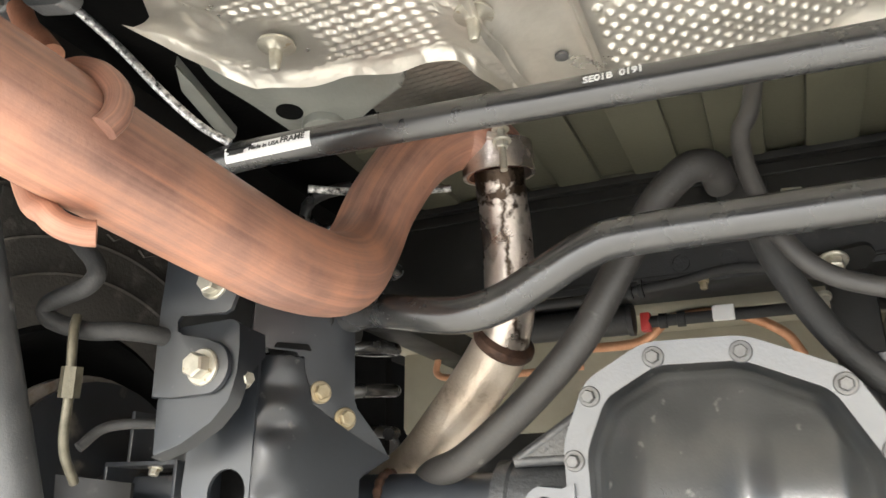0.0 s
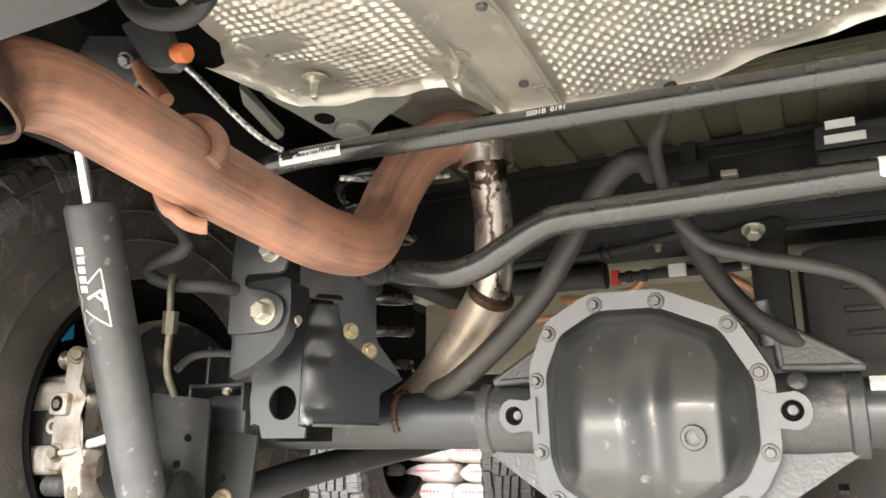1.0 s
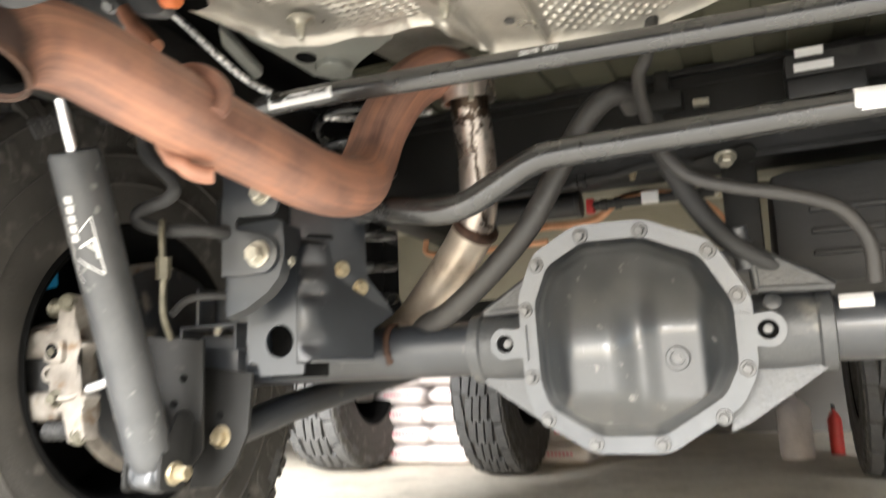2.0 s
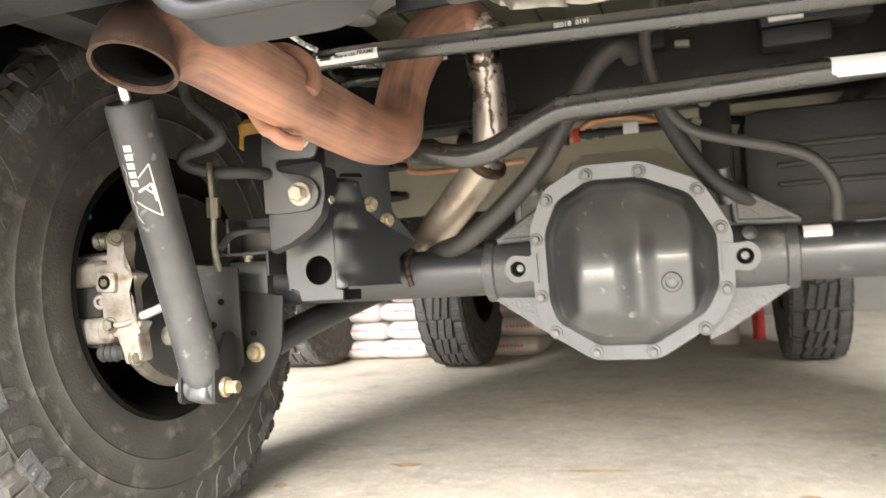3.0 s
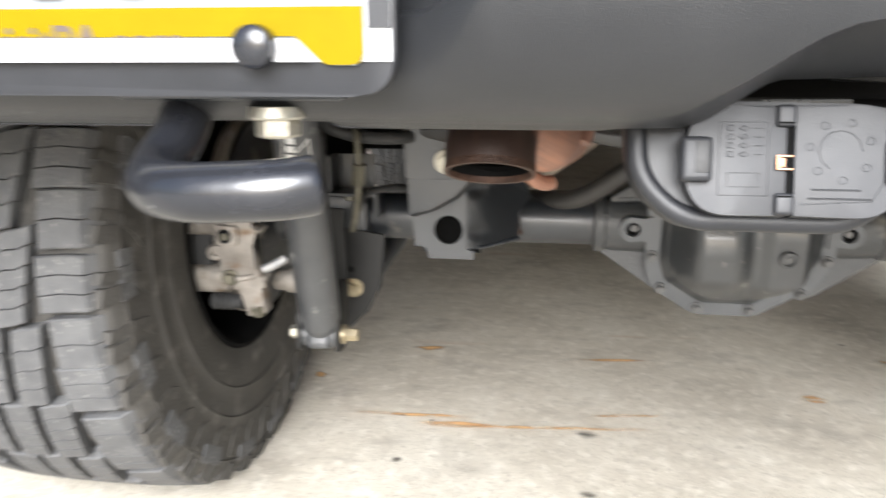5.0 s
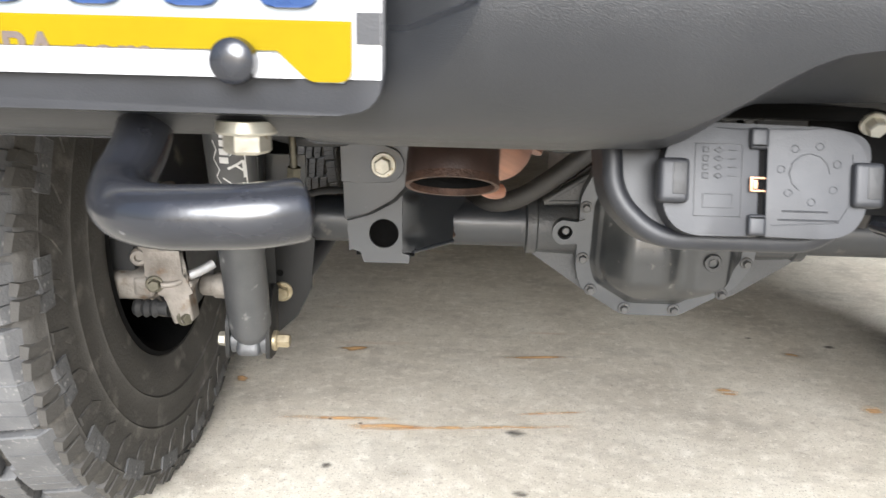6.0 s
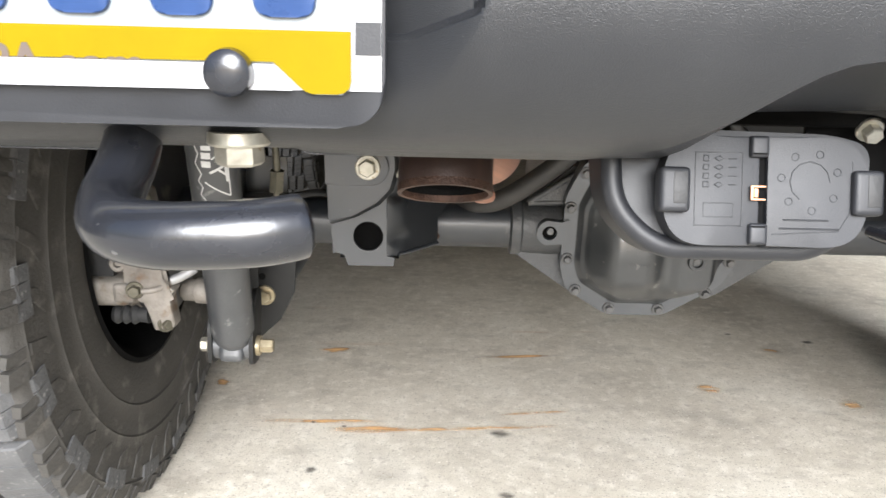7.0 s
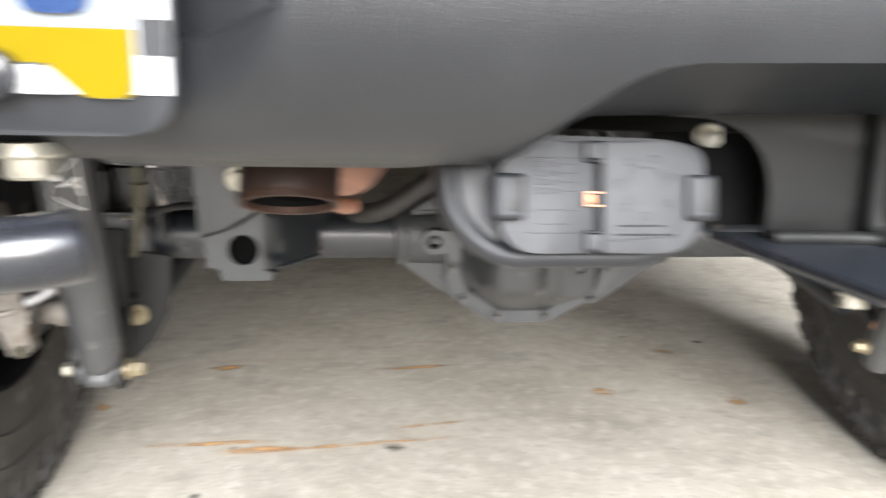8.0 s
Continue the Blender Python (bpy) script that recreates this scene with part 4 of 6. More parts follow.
# exhaust
def exhaust():
    pipe = hollow("tail_pipe", [(-0.085, -0.5413, 0.6138), (-0.085, -0.5350, 0.6290), (-0.0835, -0.518, 0.6435), (-0.082, -0.496, 0.6495), (-0.076, -0.468, 0.6495), (-0.065, -0.435, 0.640), (-0.050, -0.390, 0.627), (-0.045, -0.325, 0.620), (-0.039, -0.25, 0.612), (-0.034, -0.18, 0.608), (-0.034, -0.105, 0.622), (-0.048, -0.045, 0.668), (-0.042, -0.02, 0.72), (-0.018, 0.005, 0.775), (0.014, 0.04, 0.808), (0.040, 0.06, 0.796), (0.047, 0.066, 0.775)], 0.0348, 0.0024, SOOTYPIPE, car, "rusty orange-brown bent exhaust tail pipe with a sooty outlet", n=8, seg=36)
    hollow("scorched_rim", [(-0.0850, -0.5421, 0.6121), (-0.085, -0.5399, 0.6175)], 0.0352, 0.0034, BURNT, pipe, "scorched dark rim of the outlet", seg=36)
    hollow("sooty_lining", [(-0.0850, -0.5404, 0.6162), (-0.085, -0.5350, 0.6290), (-0.0835, -0.518, 0.6435), (-0.082, -0.496, 0.6495), (-0.076, -0.468, 0.6495), (-0.065, -0.435, 0.640)], 0.0322, 0.0008, LINER, pipe, "black soot inside the pipe", seg=36)
    cl = hollow("clamp_band", [(0.046, 0.063, 0.80), (0.047, 0.068, 0.768)], 0.038, 0.003, SILVER, car, "steel band clamp on the exhaust joint")
    tube("clamp_stud", [(0.064, 0.026, 0.806), (0.068, 0.023, 0.752)], 0.0038, ZINC, cl, "zinc threaded clamp stud", seg=14)
    bolt((0.0655, 0.025, 0.786), (0.07, -0.05, -1), 0.0068, 0.009, ZINC, cl, label="zinc clamp nut")
    bolt((0.0645, 0.0255, 0.798), (-0.07, 0.05, 1), 0.0062, 0.008, ZINC, cl)
    bm = bmesh.new()
    box(bm, (0.058, 0.032, 0.793), (0.022, 0.014, 0.008), (0, 8, 25), bev=0.002)
    part("clamp_ear", bm, SILVER, cl, "bent ear of the clamp")
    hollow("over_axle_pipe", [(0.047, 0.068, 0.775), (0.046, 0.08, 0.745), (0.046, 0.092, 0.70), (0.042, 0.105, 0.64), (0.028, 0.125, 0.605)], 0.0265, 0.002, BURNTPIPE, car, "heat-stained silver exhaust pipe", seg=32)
    hollow("front_pipe", [(0.028, 0.125, 0.605), (-0.005, 0.15, 0.575), (-0.06, 0.185, 0.53), (-0.115, 0.22, 0.49), (-0.20, 0.30, 0.46), (-0.3, 0.6, 0.47)], 0.031, 0.002, TANPIPE, car, "heat-stained silver exhaust pipe", seg=32)
    bm = bmesh.new()
    rg = axis_pose((0.028, 0.125, 0.605), (-0.6, 0.45, -0.65))
    lathe(bm, [(0.027, -0.008), (0.0335, -0.004), (0.0345, 0.002), (0.032, 0.007), (0.026, 0.009)], rg, 32)
    part("weld_bead", bm, BURNT, car, "burnt brown weld bead on the pipe")
    # one hanger rod passes behind the pipe, its two bent ends lie along it
    A = Vector((-0.050, -0.390, 0.627))
    d = Vector((0.03, 0.115, -0.022)).normalized()
    u = (Vector((0, 0, 1)) - d * d.z).normalized()
    w = Vector((1, 0, 0)) - d * d.x
    w = (w - u * w.dot(u)).normalized()
    ring = [(98, 0.0345, 0.020), (82, 0.0360, 0.023), (60, 0.0375, 0.022), (38, 0.038, 0.016), (14, 0.039, 0.011), (-6, 0.040, 0.007), (-30, 0.041, 0.006), (-90, 0.041, 0.012), (-135, 0.041, 0.022), (-154, 0.041, 0.027), (-162, 0.0435, 0.031), (-168, 0.045, 0.037), (-174, 0.0445, 0.045), (-178, 0.043, 0.050)]
    tube("hanger_rod", [A + r * (math.cos(radians(a)) * u + math.sin(radians(a)) * w) + k * d for a, r, k in ring], 0.0076, PIPE_RUST, pipe, "rusty bent hanger rod", seg=16)


exhaust()


# bars and hoses
def bars_and_hoses():
    tb = tube("track_bar", [(-0.19, 0.03, 0.585), (-0.12, 0.04, 0.622), (-0.07, 0.015, 0.622), (-0.02, -0.025, 0.606), (0.045, -0.045, 0.592), (0.085, -0.046, 0.598), (0.124, -0.048, 0.616), (0.16, -0.05, 0.633), (0.195, -0.05, 0.640), (0.312, -0.045, 0.643), (0.48, -0.03, 0.650), (0.80, 0.02, 0.67)], 0.0165, TUBE, car, "bent black track bar with a white label")
    m = Matrix.Translation((0.50, -0.028, 0.651)) @ Matrix.Rotation(radians(5), 4, "Z") @ Matrix.Rotation(radians(90), 4, "X")
    def wrap(name, x, y, z, half, r, ang0, ang1, mt, parent, yaw, label):
        bm = bmesh.new()
        M = Matrix.Translation((x, y, z)) @ Matrix.Rotation(radians(yaw), 4, "Z")
        rows = [[bm.verts.new(M @ Vector((s, -r * math.cos(a), r * math.sin(a)))) for s in (-half, half)] for a in (radians(ang0 + (ang1 - ang0) * k / 8) for k in range(9))]
        for a, b in zip(rows, rows[1:]):
            bm.faces.new((a[0], a[1], b[1], b[0]))
        return part(name, bm, mt, parent, label)
    wrap("label", 0.525, -0.024, 0.653, 0.03, 0.0180, -45, 35, WHITE, tb, 6, "white paper label on the bar")
    sb = tube("sway_bar", [(-0.26, 0.10, 0.70), (-0.20, -0.08, 0.71), (-0.165, -0.145, 0.711), (-0.12, -0.168, 0.712), (-0.04, -0.170, 0.712), (0.2, -0.168, 0.705), (0.4, -0.165, 0.70), (0.62, -0.165, 0.695)], 0.0125, TUBE, car, "straight black sway bar with a printed label")
    lb = wrap("label", -0.062, -0.1695, 0.712, 0.041, 0.0133, -42, 14, WHITE, sb, 0, "white paper label on the sway bar")
    F = facing(0, -0.1827, 0.7085, -16)
    text_mesh("print", "FRAME", 0.0075, Matrix.Translation((-0.036, -0.1845, 0.711)) @ facing(0, 0, 0, -10), INK, lb, "small black print", 0.0002)
    text_mesh("print", "Made in USA", 0.0055, Matrix.Translation((-0.063, -0.1845, 0.710)) @ facing(0, 0, 0, -10), INK, lb, "small black print", 0.0002)
    bars("print_bars", [(0, 0, 0.014, 0.004)], Matrix.Translation((-0.09, -0.1843, 0.7095)) @ facing(0, 0, 0, -10), INK, lb)
    text_mesh("stamp", "SE01B  0191", 0.008, Matrix.Translation((0.215, -0.1803, 0.708)) @ facing(0, 0, 0, -16), PRINT, sb, "silver stamped marks", 0.0002)
    tube("vent_hose", [(0.262, 0.105, 0.735), (0.257, 0.082, 0.744), (0.246, 0.066, 0.742), (0.230, 0.06, 0.734), (0.202, 0.06, 0.706), (0.163, 0.06, 0.645), (0.125, 0.06, 0.585), (0.064, 0.07, 0.528), (0.0, 0.085, 0.484), (-0.05, 0.12, 0.472), (-0.09, 0.18, 0.462), (-0.12, 0.26, 0.46)], 0.0155, HOSE, car, "dull grey rubber hose over the axle")
    tube("breather_hose", [(0.31, 0.0, 0.82), (0.297, -0.01, 0.753), (0.286, -0.01, 0.729), (0.289, -0.01, 0.689), (0.305, -0.01, 0.638), (0.332, -0.01, 0.604), (0.375, -0.01, 0.586), (0.435, -0.01, 0.569), (0.475, -0.01, 0.550), (0.497, -0.005, 0.515), (0.50, 0.01, 0.475)], 0.0078, HOSE, car, "thin grey breather hose")
    tube("brake_hose", [(0.285, 0.09, 0.71), (0.295, 0.09, 0.662), (0.315, 0.09, 0.614), (0.340, 0.09, 0.571), (0.367, 0.09, 0.539), (0.405, 0.10, 0.512), (0.44, 0.125, 0.487), (0.46, 0.16, 0.46)], 0.0128, RUBBER, car, "black rubber brake hose")
    # canister with its red clip and lines
    bm = bmesh.new()
    lathe(bm, [(0.015, -0.11), (0.021, -0.105), (0.021, 0.10), (0.023, 0.101), (0.023, 0.108), (0.010, 0.11)], Matrix.Translation((0.005, 0.43, 0.690)) @ Matrix.Rotation(radians(90), 4, "Y"), 28)
    cn = part("canister", bm, TANKM, car, "black plastic canister behind the axle")
    bm = bmesh.new()
    box(bm, (0.129, 0.43, 0.684), (0.014, 0.016, 0.026), bev=0.003)
    part("clip", bm, RED, cn, "red plastic clip")
    tube("line", [(0.13, 0.43, 0.684), (0.25, 0.43, 0.684), (0.42, 0.43, 0.68), (0.5, 0.45, 0.65)], 0.008, RUBBER, cn)
    bm = bmesh.new()
    box(bm, (0.231, 0.424, 0.686), (0.028, 0.012, 0.020), bev=0.002)
    part("tag", bm, WHITE, cn, "white tag on the line")
    tube("fuel_hose", [(-0.06, 0.352, 0.702), (0.06, 0.350, 0.703), (0.12, 0.350, 0.706), (0.150, 0.348, 0.709), (0.190, 0.346, 0.712), (0.225, 0.346, 0.719), (0.262, 0.348, 0.722), (0.31, 0.352, 0.716), (0.36, 0.36, 0.700)], 0.0065, RUBBER, cn, "black fuel hose along the crossmember")
    for x, z in ((0.138, 0.706), (0.124, 0.7055)):
        bm = bmesh.new()
        lathe(bm, [(0.0065, -0.004), (0.0095, -0.003), (0.0095, 0.003), (0.0065, 0.004)], axis_pose((x, 0.349, z), (1, 0, 0.1)), 16)
        box(bm, (x, 0.349, z + 0.011), (0.005, 0.008, 0.010), bev=0.001)
        part("hose_clip", bm, RUBBER, cn, "black hose clip")
    for x in (0.152, 0.176):
        bm = bmesh.new()
        lathe(bm, [(0.008, -0.006), (0.0105, -0.005), (0.0105, 0.005), (0.008, 0.006)], axis_pose((x, 0.43, 0.684), (1, 0, 0)), 16)
        part("line_coupling", bm, RUBBER, cn)
    bolt((0.216, 0.352, 0.712), (0, -0.2, -1), 0.0048, 0.012, GOLD, cn, label="small brass-coloured bolt")
    tube("copper_line", [(-0.1, 0.85, 0.745), (0.05, 0.82, 0.74), (0.12, 0.8, 0.775), (0.22, 0.8, 0.775), (0.30, 0.82, 0.74), (0.33, 0.85, 0.70)], 0.009, COPPER, car, "copper-coloured line under the floor pan")
    tube("copper_line", [(-0.35, 0.8, 0.74), (-0.34, 0.8, 0.70), (-0.2, 0.8, 0.695), (-0.05, 0.8, 0.70)], 0.007, COPPER, car, "copper-coloured line under the floor pan")
    # braided wire
    tube("braided_wire", [(-0.205, -0.275, 0.83), (-0.176, -0.24, 0.798), (-0.150, -0.215, 0.765), (-0.125, -0.192, 0.738), (-0.104, -0.176, 0.724)], 0.0036, BRAID, car, "silver foil-braided wire")
    tube("braided_wire", [(-0.120, -0.035, 0.742), (-0.085, -0.006, 0.744), (-0.05, 0.03, 0.752), (-0.01, 0.07, 0.765)], 0.0040, BRAID, car, "silver foil-braided wire")
    # rubber exhaust hanger with an orange end
    bm = bmesh.new()
    slab(bm, rounded([(-0.186, 0.812), (-0.138, 0.752), (-0.106, 0.744), (-0.098, 0.750), (-0.132, 0.815)], 0.006), 0.012, facing(0, -0.35, 0), bev=0.0015)
    ex = part("exhaust_hanger", bm, SHOCKPAINT, car, "grey steel exhaust hanger with an orange rubber end")
    bm = bmesh.new()
    slab(bm, rounded([(-0.262, 0.800), (-0.172, 0.744), (-0.160, 0.752), (-0.168, 0.800), (-0.249, 0.822)], 0.005), 0.005, facing(0, -0.338, 0), bev=0.001)
    part("side_plate", bm, SHOCKPAINT, ex)
    tube("hanger_pin", [(-0.168, -0.335, 0.770), (-0.158, -0.332, 0.752), (-0.143, -0.332, 0.738), (-0.128, -0.332, 0.722)], 0.0085, RUST, ex, "rusty hanger pin", seg=16)
    bm = bmesh.new()
    lathe(bm, [(0.008, 0.0), (0.0095, 0.003), (0.0095, 0.016), (0.007, 0.019)], axis_pose((-0.10, -0.352, 0.758), (0.9, -0.1, -0.3)), 18)
    part("rubber_end", bm, ORANGE, ex, "orange rubber end")
    bolt((-0.176, -0.345, 0.772), (0.2, -0.8, -0.6), 0.0062, 0.008, DARKBOLT, ex)


bars_and_hoses()


# coil spring on the left
def coil(x, y, z0, z1, r, turns, wire, parent):
    bm = bmesh.new()
    n = int(turns * 24)
    sweep(bm, [(x + r * math.cos(2 * math.pi * turns * k / n), y + r * math.sin(2 * math.pi * turns * k / n), z0 + (z1 - z0) * k / n) for k in range(n + 1)], wire, 10)
    return part("coil_spring", bm, TUBE, parent, "black coil spring")


coil(-0.19, 0.17, 0.52, 0.82, 0.06, 6, 0.0075, car)
coil(0.72, 0.17, 0.52, 0.82, 0.06, 6, 0.0075, car)


# shock absorber
def shock():
    bot, top = Vector((-0.387, -0.041, 0.285)), Vector((-0.3556, -0.2237, 0.6819))
    d = (top - bot).normalized()
    L = (top - bot).length
    m = axis_pose(bot, d)
    bm = bmesh.new()
    lathe(bm, [(0.022, 0.01), (0.028, 0.02), (0.0305, 0.035), (0.0305, L * 0.45), (0.0305, L - 0.006), (0.028, L), (0.012, L)], m, 40)
    sh = part("shock_absorber", bm, SHOCKPAINT, car, "grey-black shock absorber with silver print")
    bm = bmesh.new()
    lathe(bm, [(0.0085, L - 0.01), (0.0085, L + 0.17)], m, 20)
    part("rod", bm, CHROME, sh, "chromed piston rod")
    bm = bmesh.new()
    lathe(bm, [(0.02, -0.032), (0.02, 0.032)], Matrix.Translation(bot) @ Matrix.Rotation(radians(90), 4, "Y"), 24)
    part("eye", bm, SHOCKPAINT, sh)
    # the eye sits between two ears of the axle mount, joined by a rounded foot
    bm = bmesh.new()
    for x in (-0.0295, 0.0295):
        slab(bm, rounded([(-0.026, -0.022), (0.020, -0.026), (0.030, 0.0), (0.040, 0.075), (0.012, 0.085), (-0.022, 0.03)], 0.012), 0.006, Matrix.Translation((bot.x + x + 0.003, bot.y, bot.z)) @ Matrix(((0, 0, 1, 0), (1, 0, 0, 0), (0, 1, 0, 0), (0, 0, 0, 1))), bev=0.0015)
    part("clevis", bm, FRAMEBLACK, sh, "black steel mount ears round the eye")
    bm = bmesh.new()
    box(bm, (bot.x, bot.y - 0.004, bot.z - 0.004), (0.036, 0.042, 0.038), (-20, 0, 0), bev=0.010, seg=3)
    part("eye_block", bm, SHOCKPAINT, sh, "grey steel eye block")
    bolt(bot + Vector((-0.033, 0, 0)), (-1, 0, 0), 0.0105, 0.016, ZINC, sh, label="bright zinc bolt head")
    bolt(bot + Vector((0.033, 0, 0)), (1, 0, 0), 0.0105, 0.024, GOLD, sh, label="brass-coloured nut")
    # print that climbs the body: a triangle outline, a letter and a word
    up = d
    out = Vector((0.42, -0.86, -0.3))
    out = (out - up * out.dot(up)).normalized()
    side = up.cross(out)
    base = bot + up * 0.262

    def on(u, v):
        a = u / 0.0312
        return base + up * v + 0.0312 * (math.cos(a) * out + math.sin(a) * side)

    def stroke(bm, pts, w):
        for (u0, v0), (u1, v1) in zip(pts, pts[1:]):
            n = 6
            dv = Vector((u1 - u0, v1 - v0)).normalized()
            nx, ny = -dv.y * w / 2, dv.x * w / 2
            prev = None
            for k in range(n + 1):
                u, v = u0 + (u1 - u0) * k / n, v0 + (v1 - v0) * k / n
                cur = (bm.verts.new(on(u + nx, v + ny)), bm.verts.new(on(u - nx, v - ny)))
                if prev:
                    bm.faces.new((prev[0], prev[1], cur[1], cur[0]))
                prev = cur
    bm = bmesh.new()
    stroke(bm, [(-0.006, 0.081), (0.0122, 0.0977), (0.0128, 0.0254), (-0.0165, 0.049)], 0.0018)
    part("triangle_print", bm, PRINT, sh, "silver triangle outline")
    bm = bmesh.new()
    stroke(bm, [(-0.0095, 0.0625), (0.0095, 0.0715), (0.0105, 0.047)], 0.0034)
    stroke(bm, [(0.0005, 0.0665), (0.0095, 0.0570)], 0.0026)
    part("letter_print", bm, PRINT, sh, "silver letter mark")
    bm = bmesh.new()
    for k in range(5):
        v, u = 0.1215 - 0.0118 * k, -0.0094 - 0.0009 * k
        stroke(bm, [(u - 0.0054, v), (u + 0.0054, v)], 0.0086)
    part("bar_print", bm, PRINT, sh, "row of plain silver bars")
    bm = bmesh.new()
    stroke(bm, [(-0.025, 0.10), (-0.021, 0.088), (-0.026, 0.074), (-0.0195, 0.060), (-0.0245, 0.049), (-0.0195, 0.041), (-0.0235, 0.030), (-0.018, 0.022), (-0.0155, 0.018)], 0.0013)
    part("scroll_print", bm, PRINT, sh, "thin silver scroll line")
    # lower mount bracket plates on the axle
    bm = bmesh.new()
    slab(bm, [(-0.032, 0.10), (0.062, 0.085), (0.055, 0.0), (0.032, -0.046), (-0.002, -0.078), (-0.05, -0.080), (-0.038, -0.025), (-0.031, 0.027)], 0.006, facing(-0.375, 0.072, 0.33), bev=0.001)
    slab(bm, [(-0.059, 0.055), (0.034, 0.045), (0.036, -0.111), (0.005, -0.150), (-0.012, -0.150), (-0.050, -0.032)], 0.006, facing(-0.40, 0.02, 0.42, 0, 14), bev=0.001)
    mb = part("shock_mount_bracket", bm, FRAMEBLACK, car, "black lower shock mount bracket with holes")
    bolt((-0.367, 0.072, 0.325), (0.1, -1, 0), 0.0115, 0.016, GOLD, mb, label="brass-coloured bolt head")
    for x, z, t, y in ((-0.395, 0.411, 14, 0.0205), (-0.409, 0.375, 14, 0.0175), (-0.370, 0.356, 0, 0.072)):
        bm = bmesh.new()
        lathe(bm, [(0.0055, 0.0), (0.0055, 0.0012), (0.001, 0.0012)], facing(x, y, z, 0, t), 16)
        part("hole", bm, LINER, mb, "small dark hole")
    # channel bracket beside it
    bm = bmesh.new()
    box(bm, (-0.367, 0.062, 0.486), (0.104, 0.05, 0.005), bev=0.001)
    box(bm, (-0.4165, 0.062, 0.468), (0.005, 0.05, 0.038), bev=0.001)
    box(bm, (-0.3175, 0.062, 0.468), (0.005, 0.05, 0.038), bev=0.001)
    box(bm, (-0.362, 0.086, 0.516), (0.068, 0.005, 0.058), bev=0.001)
    box(bm, (-0.394, 0.066, 0.516), (0.005, 0.04, 0.058), bev=0.001)
    ch = part("channel_bracket", bm, BLACK, car, "black folded channel bracket on the axle")
    bolt((-0.366, 0.060, 0.4835), (0, -0.3, -1), 0.006, 0.010, ZINC, ch)


shock()


# brakes, hub and lines on the left
def brakes():
    bm = bmesh.new()
    lathe(bm, [(0.06, -0.008), (0.172, -0.008), (0.172, 0.008), (0.06, 0.008)], Matrix.Translation((-0.555, AY, AZ)) @ Matrix.Rotation(radians(90), 4, "Y"), 48)
    dc = part("brake_disc", bm, CAST, car, "worn cast iron brake disc")
    bm = bmesh.new()
    lathe(bm, [(0.16, -0.03), (0.165, 0.0), (0.10, 0.012), (0.05, 0.03), (0.045, 0.06)], Matrix.Translation((-0.535, AY + 0.01, AZ)) @ Matrix.Rotation(radians(90), 4, "Y"), 40)
    part("backing_plate", bm, AXLE, car, "black brake backing plate")
    bm = bmesh.new()
    box(bm, (-0.555, -0.045, 0.425), (0.085, 0.05, 0.15), (8, 0, 0), bev=0.014)
    cp = part("brake_caliper", bm, CAST, car, "pale cast brake caliper with green-tinted bolts")
    C = facing(0, -0.094, 0, 2)
    # bracket: two arms with a stepped web between them
    bm = bmesh.new()
    slab(bm, rounded([(-0.489, 0.526), (-0.470, 0.528), (-0.466, 0.505), (-0.476, 0.470), (-0.446, 0.460), (-0.463, 0.443), (-0.460, 0.399), (-0.444, 0.388), (-0.454, 0.379), (-0.449, 0.333), (-0.478, 0.328), (-0.490, 0.376), (-0.512, 0.394), (-0.512, 0.430), (-0.515, 0.463), (-0.500, 0.472), (-0.497, 0.503)], 0.006, 3), 0.026, C, bev=0.005)
    br = part("caliper_bracket", bm, CAST, cp, "cast caliper bracket with two arms")
    # two fingers bridge the disc, with a dark pad slot between them
    for z in (0.467, 0.380):
        bm = bmesh.new()
        box(bm, (-0.556, -0.070, z), (0.088, 0.055, 0.040), (6, 0, 0), bev=0.013, seg=3)
        box(bm, (-0.520, -0.085, z), (0.030, 0.030, 0.030), (6, 0, 0), bev=0.008, seg=3)
        part("caliper_finger", bm, CAST, cp)
    bm = bmesh.new()
    box(bm, (-0.565, -0.076, 0.424), (0.06, 0.02, 0.05), bev=0.003)
    part("brake_pad", bm, RUBBER, cp, "dark brake pad in the slot")
    bm = bmesh.new()
    lathe(bm, [(0.0125, -0.012), (0.0125, 0.007), (0.010, 0.010), (0.0055, 0.010), (0.0052, 0.004)], axis_pose((-0.523, -0.094, 0.423), (0.15, -1, 0)), 22)
    part("piston_boss", bm, CAST, cp)
    bm = bmesh.new()
    slab(bm, rounded([(-0.516, 0.438), (-0.482, 0.436), (-0.480, 0.466), (-0.514, 0.468)], 0.006, 3), 0.012, C @ pose(0, 0, 0.008), bev=0.003)
    lug = part("bolt_lug", bm, CAST, br, "square lug with a sunk bolt")
    bm = bmesh.new()
    lathe(bm, [(0.0105, 0.0), (0.0105, 0.0012), (0.002, 0.0014)], C @ pose(-0.499, 0.452, 0.0082), 20)
    part("hole", bm, LINER, lug, "dark sunk hole")
    bolt((-0.499, -0.117, 0.451), (0.1, -1, 0), 0.006, 0.004, BRASS, lug, label="green-tinted bolt head")
    bolt((-0.478, -0.114, 0.516), (0.7, -0.7, 0), 0.0085, 0.013, BRASS, cp, label="green-tinted bolt head")
    bolt((-0.499, -0.108, 0.388), (0.2, -1, 0), 0.0085, 0.012, BRASS, cp, label="green-tinted bolt head")
    bolt((-0.464, -0.098, 0.338), (0.7, -0.7, 0), 0.0085, 0.013, BRASS, cp, label="green-tinted bolt head")
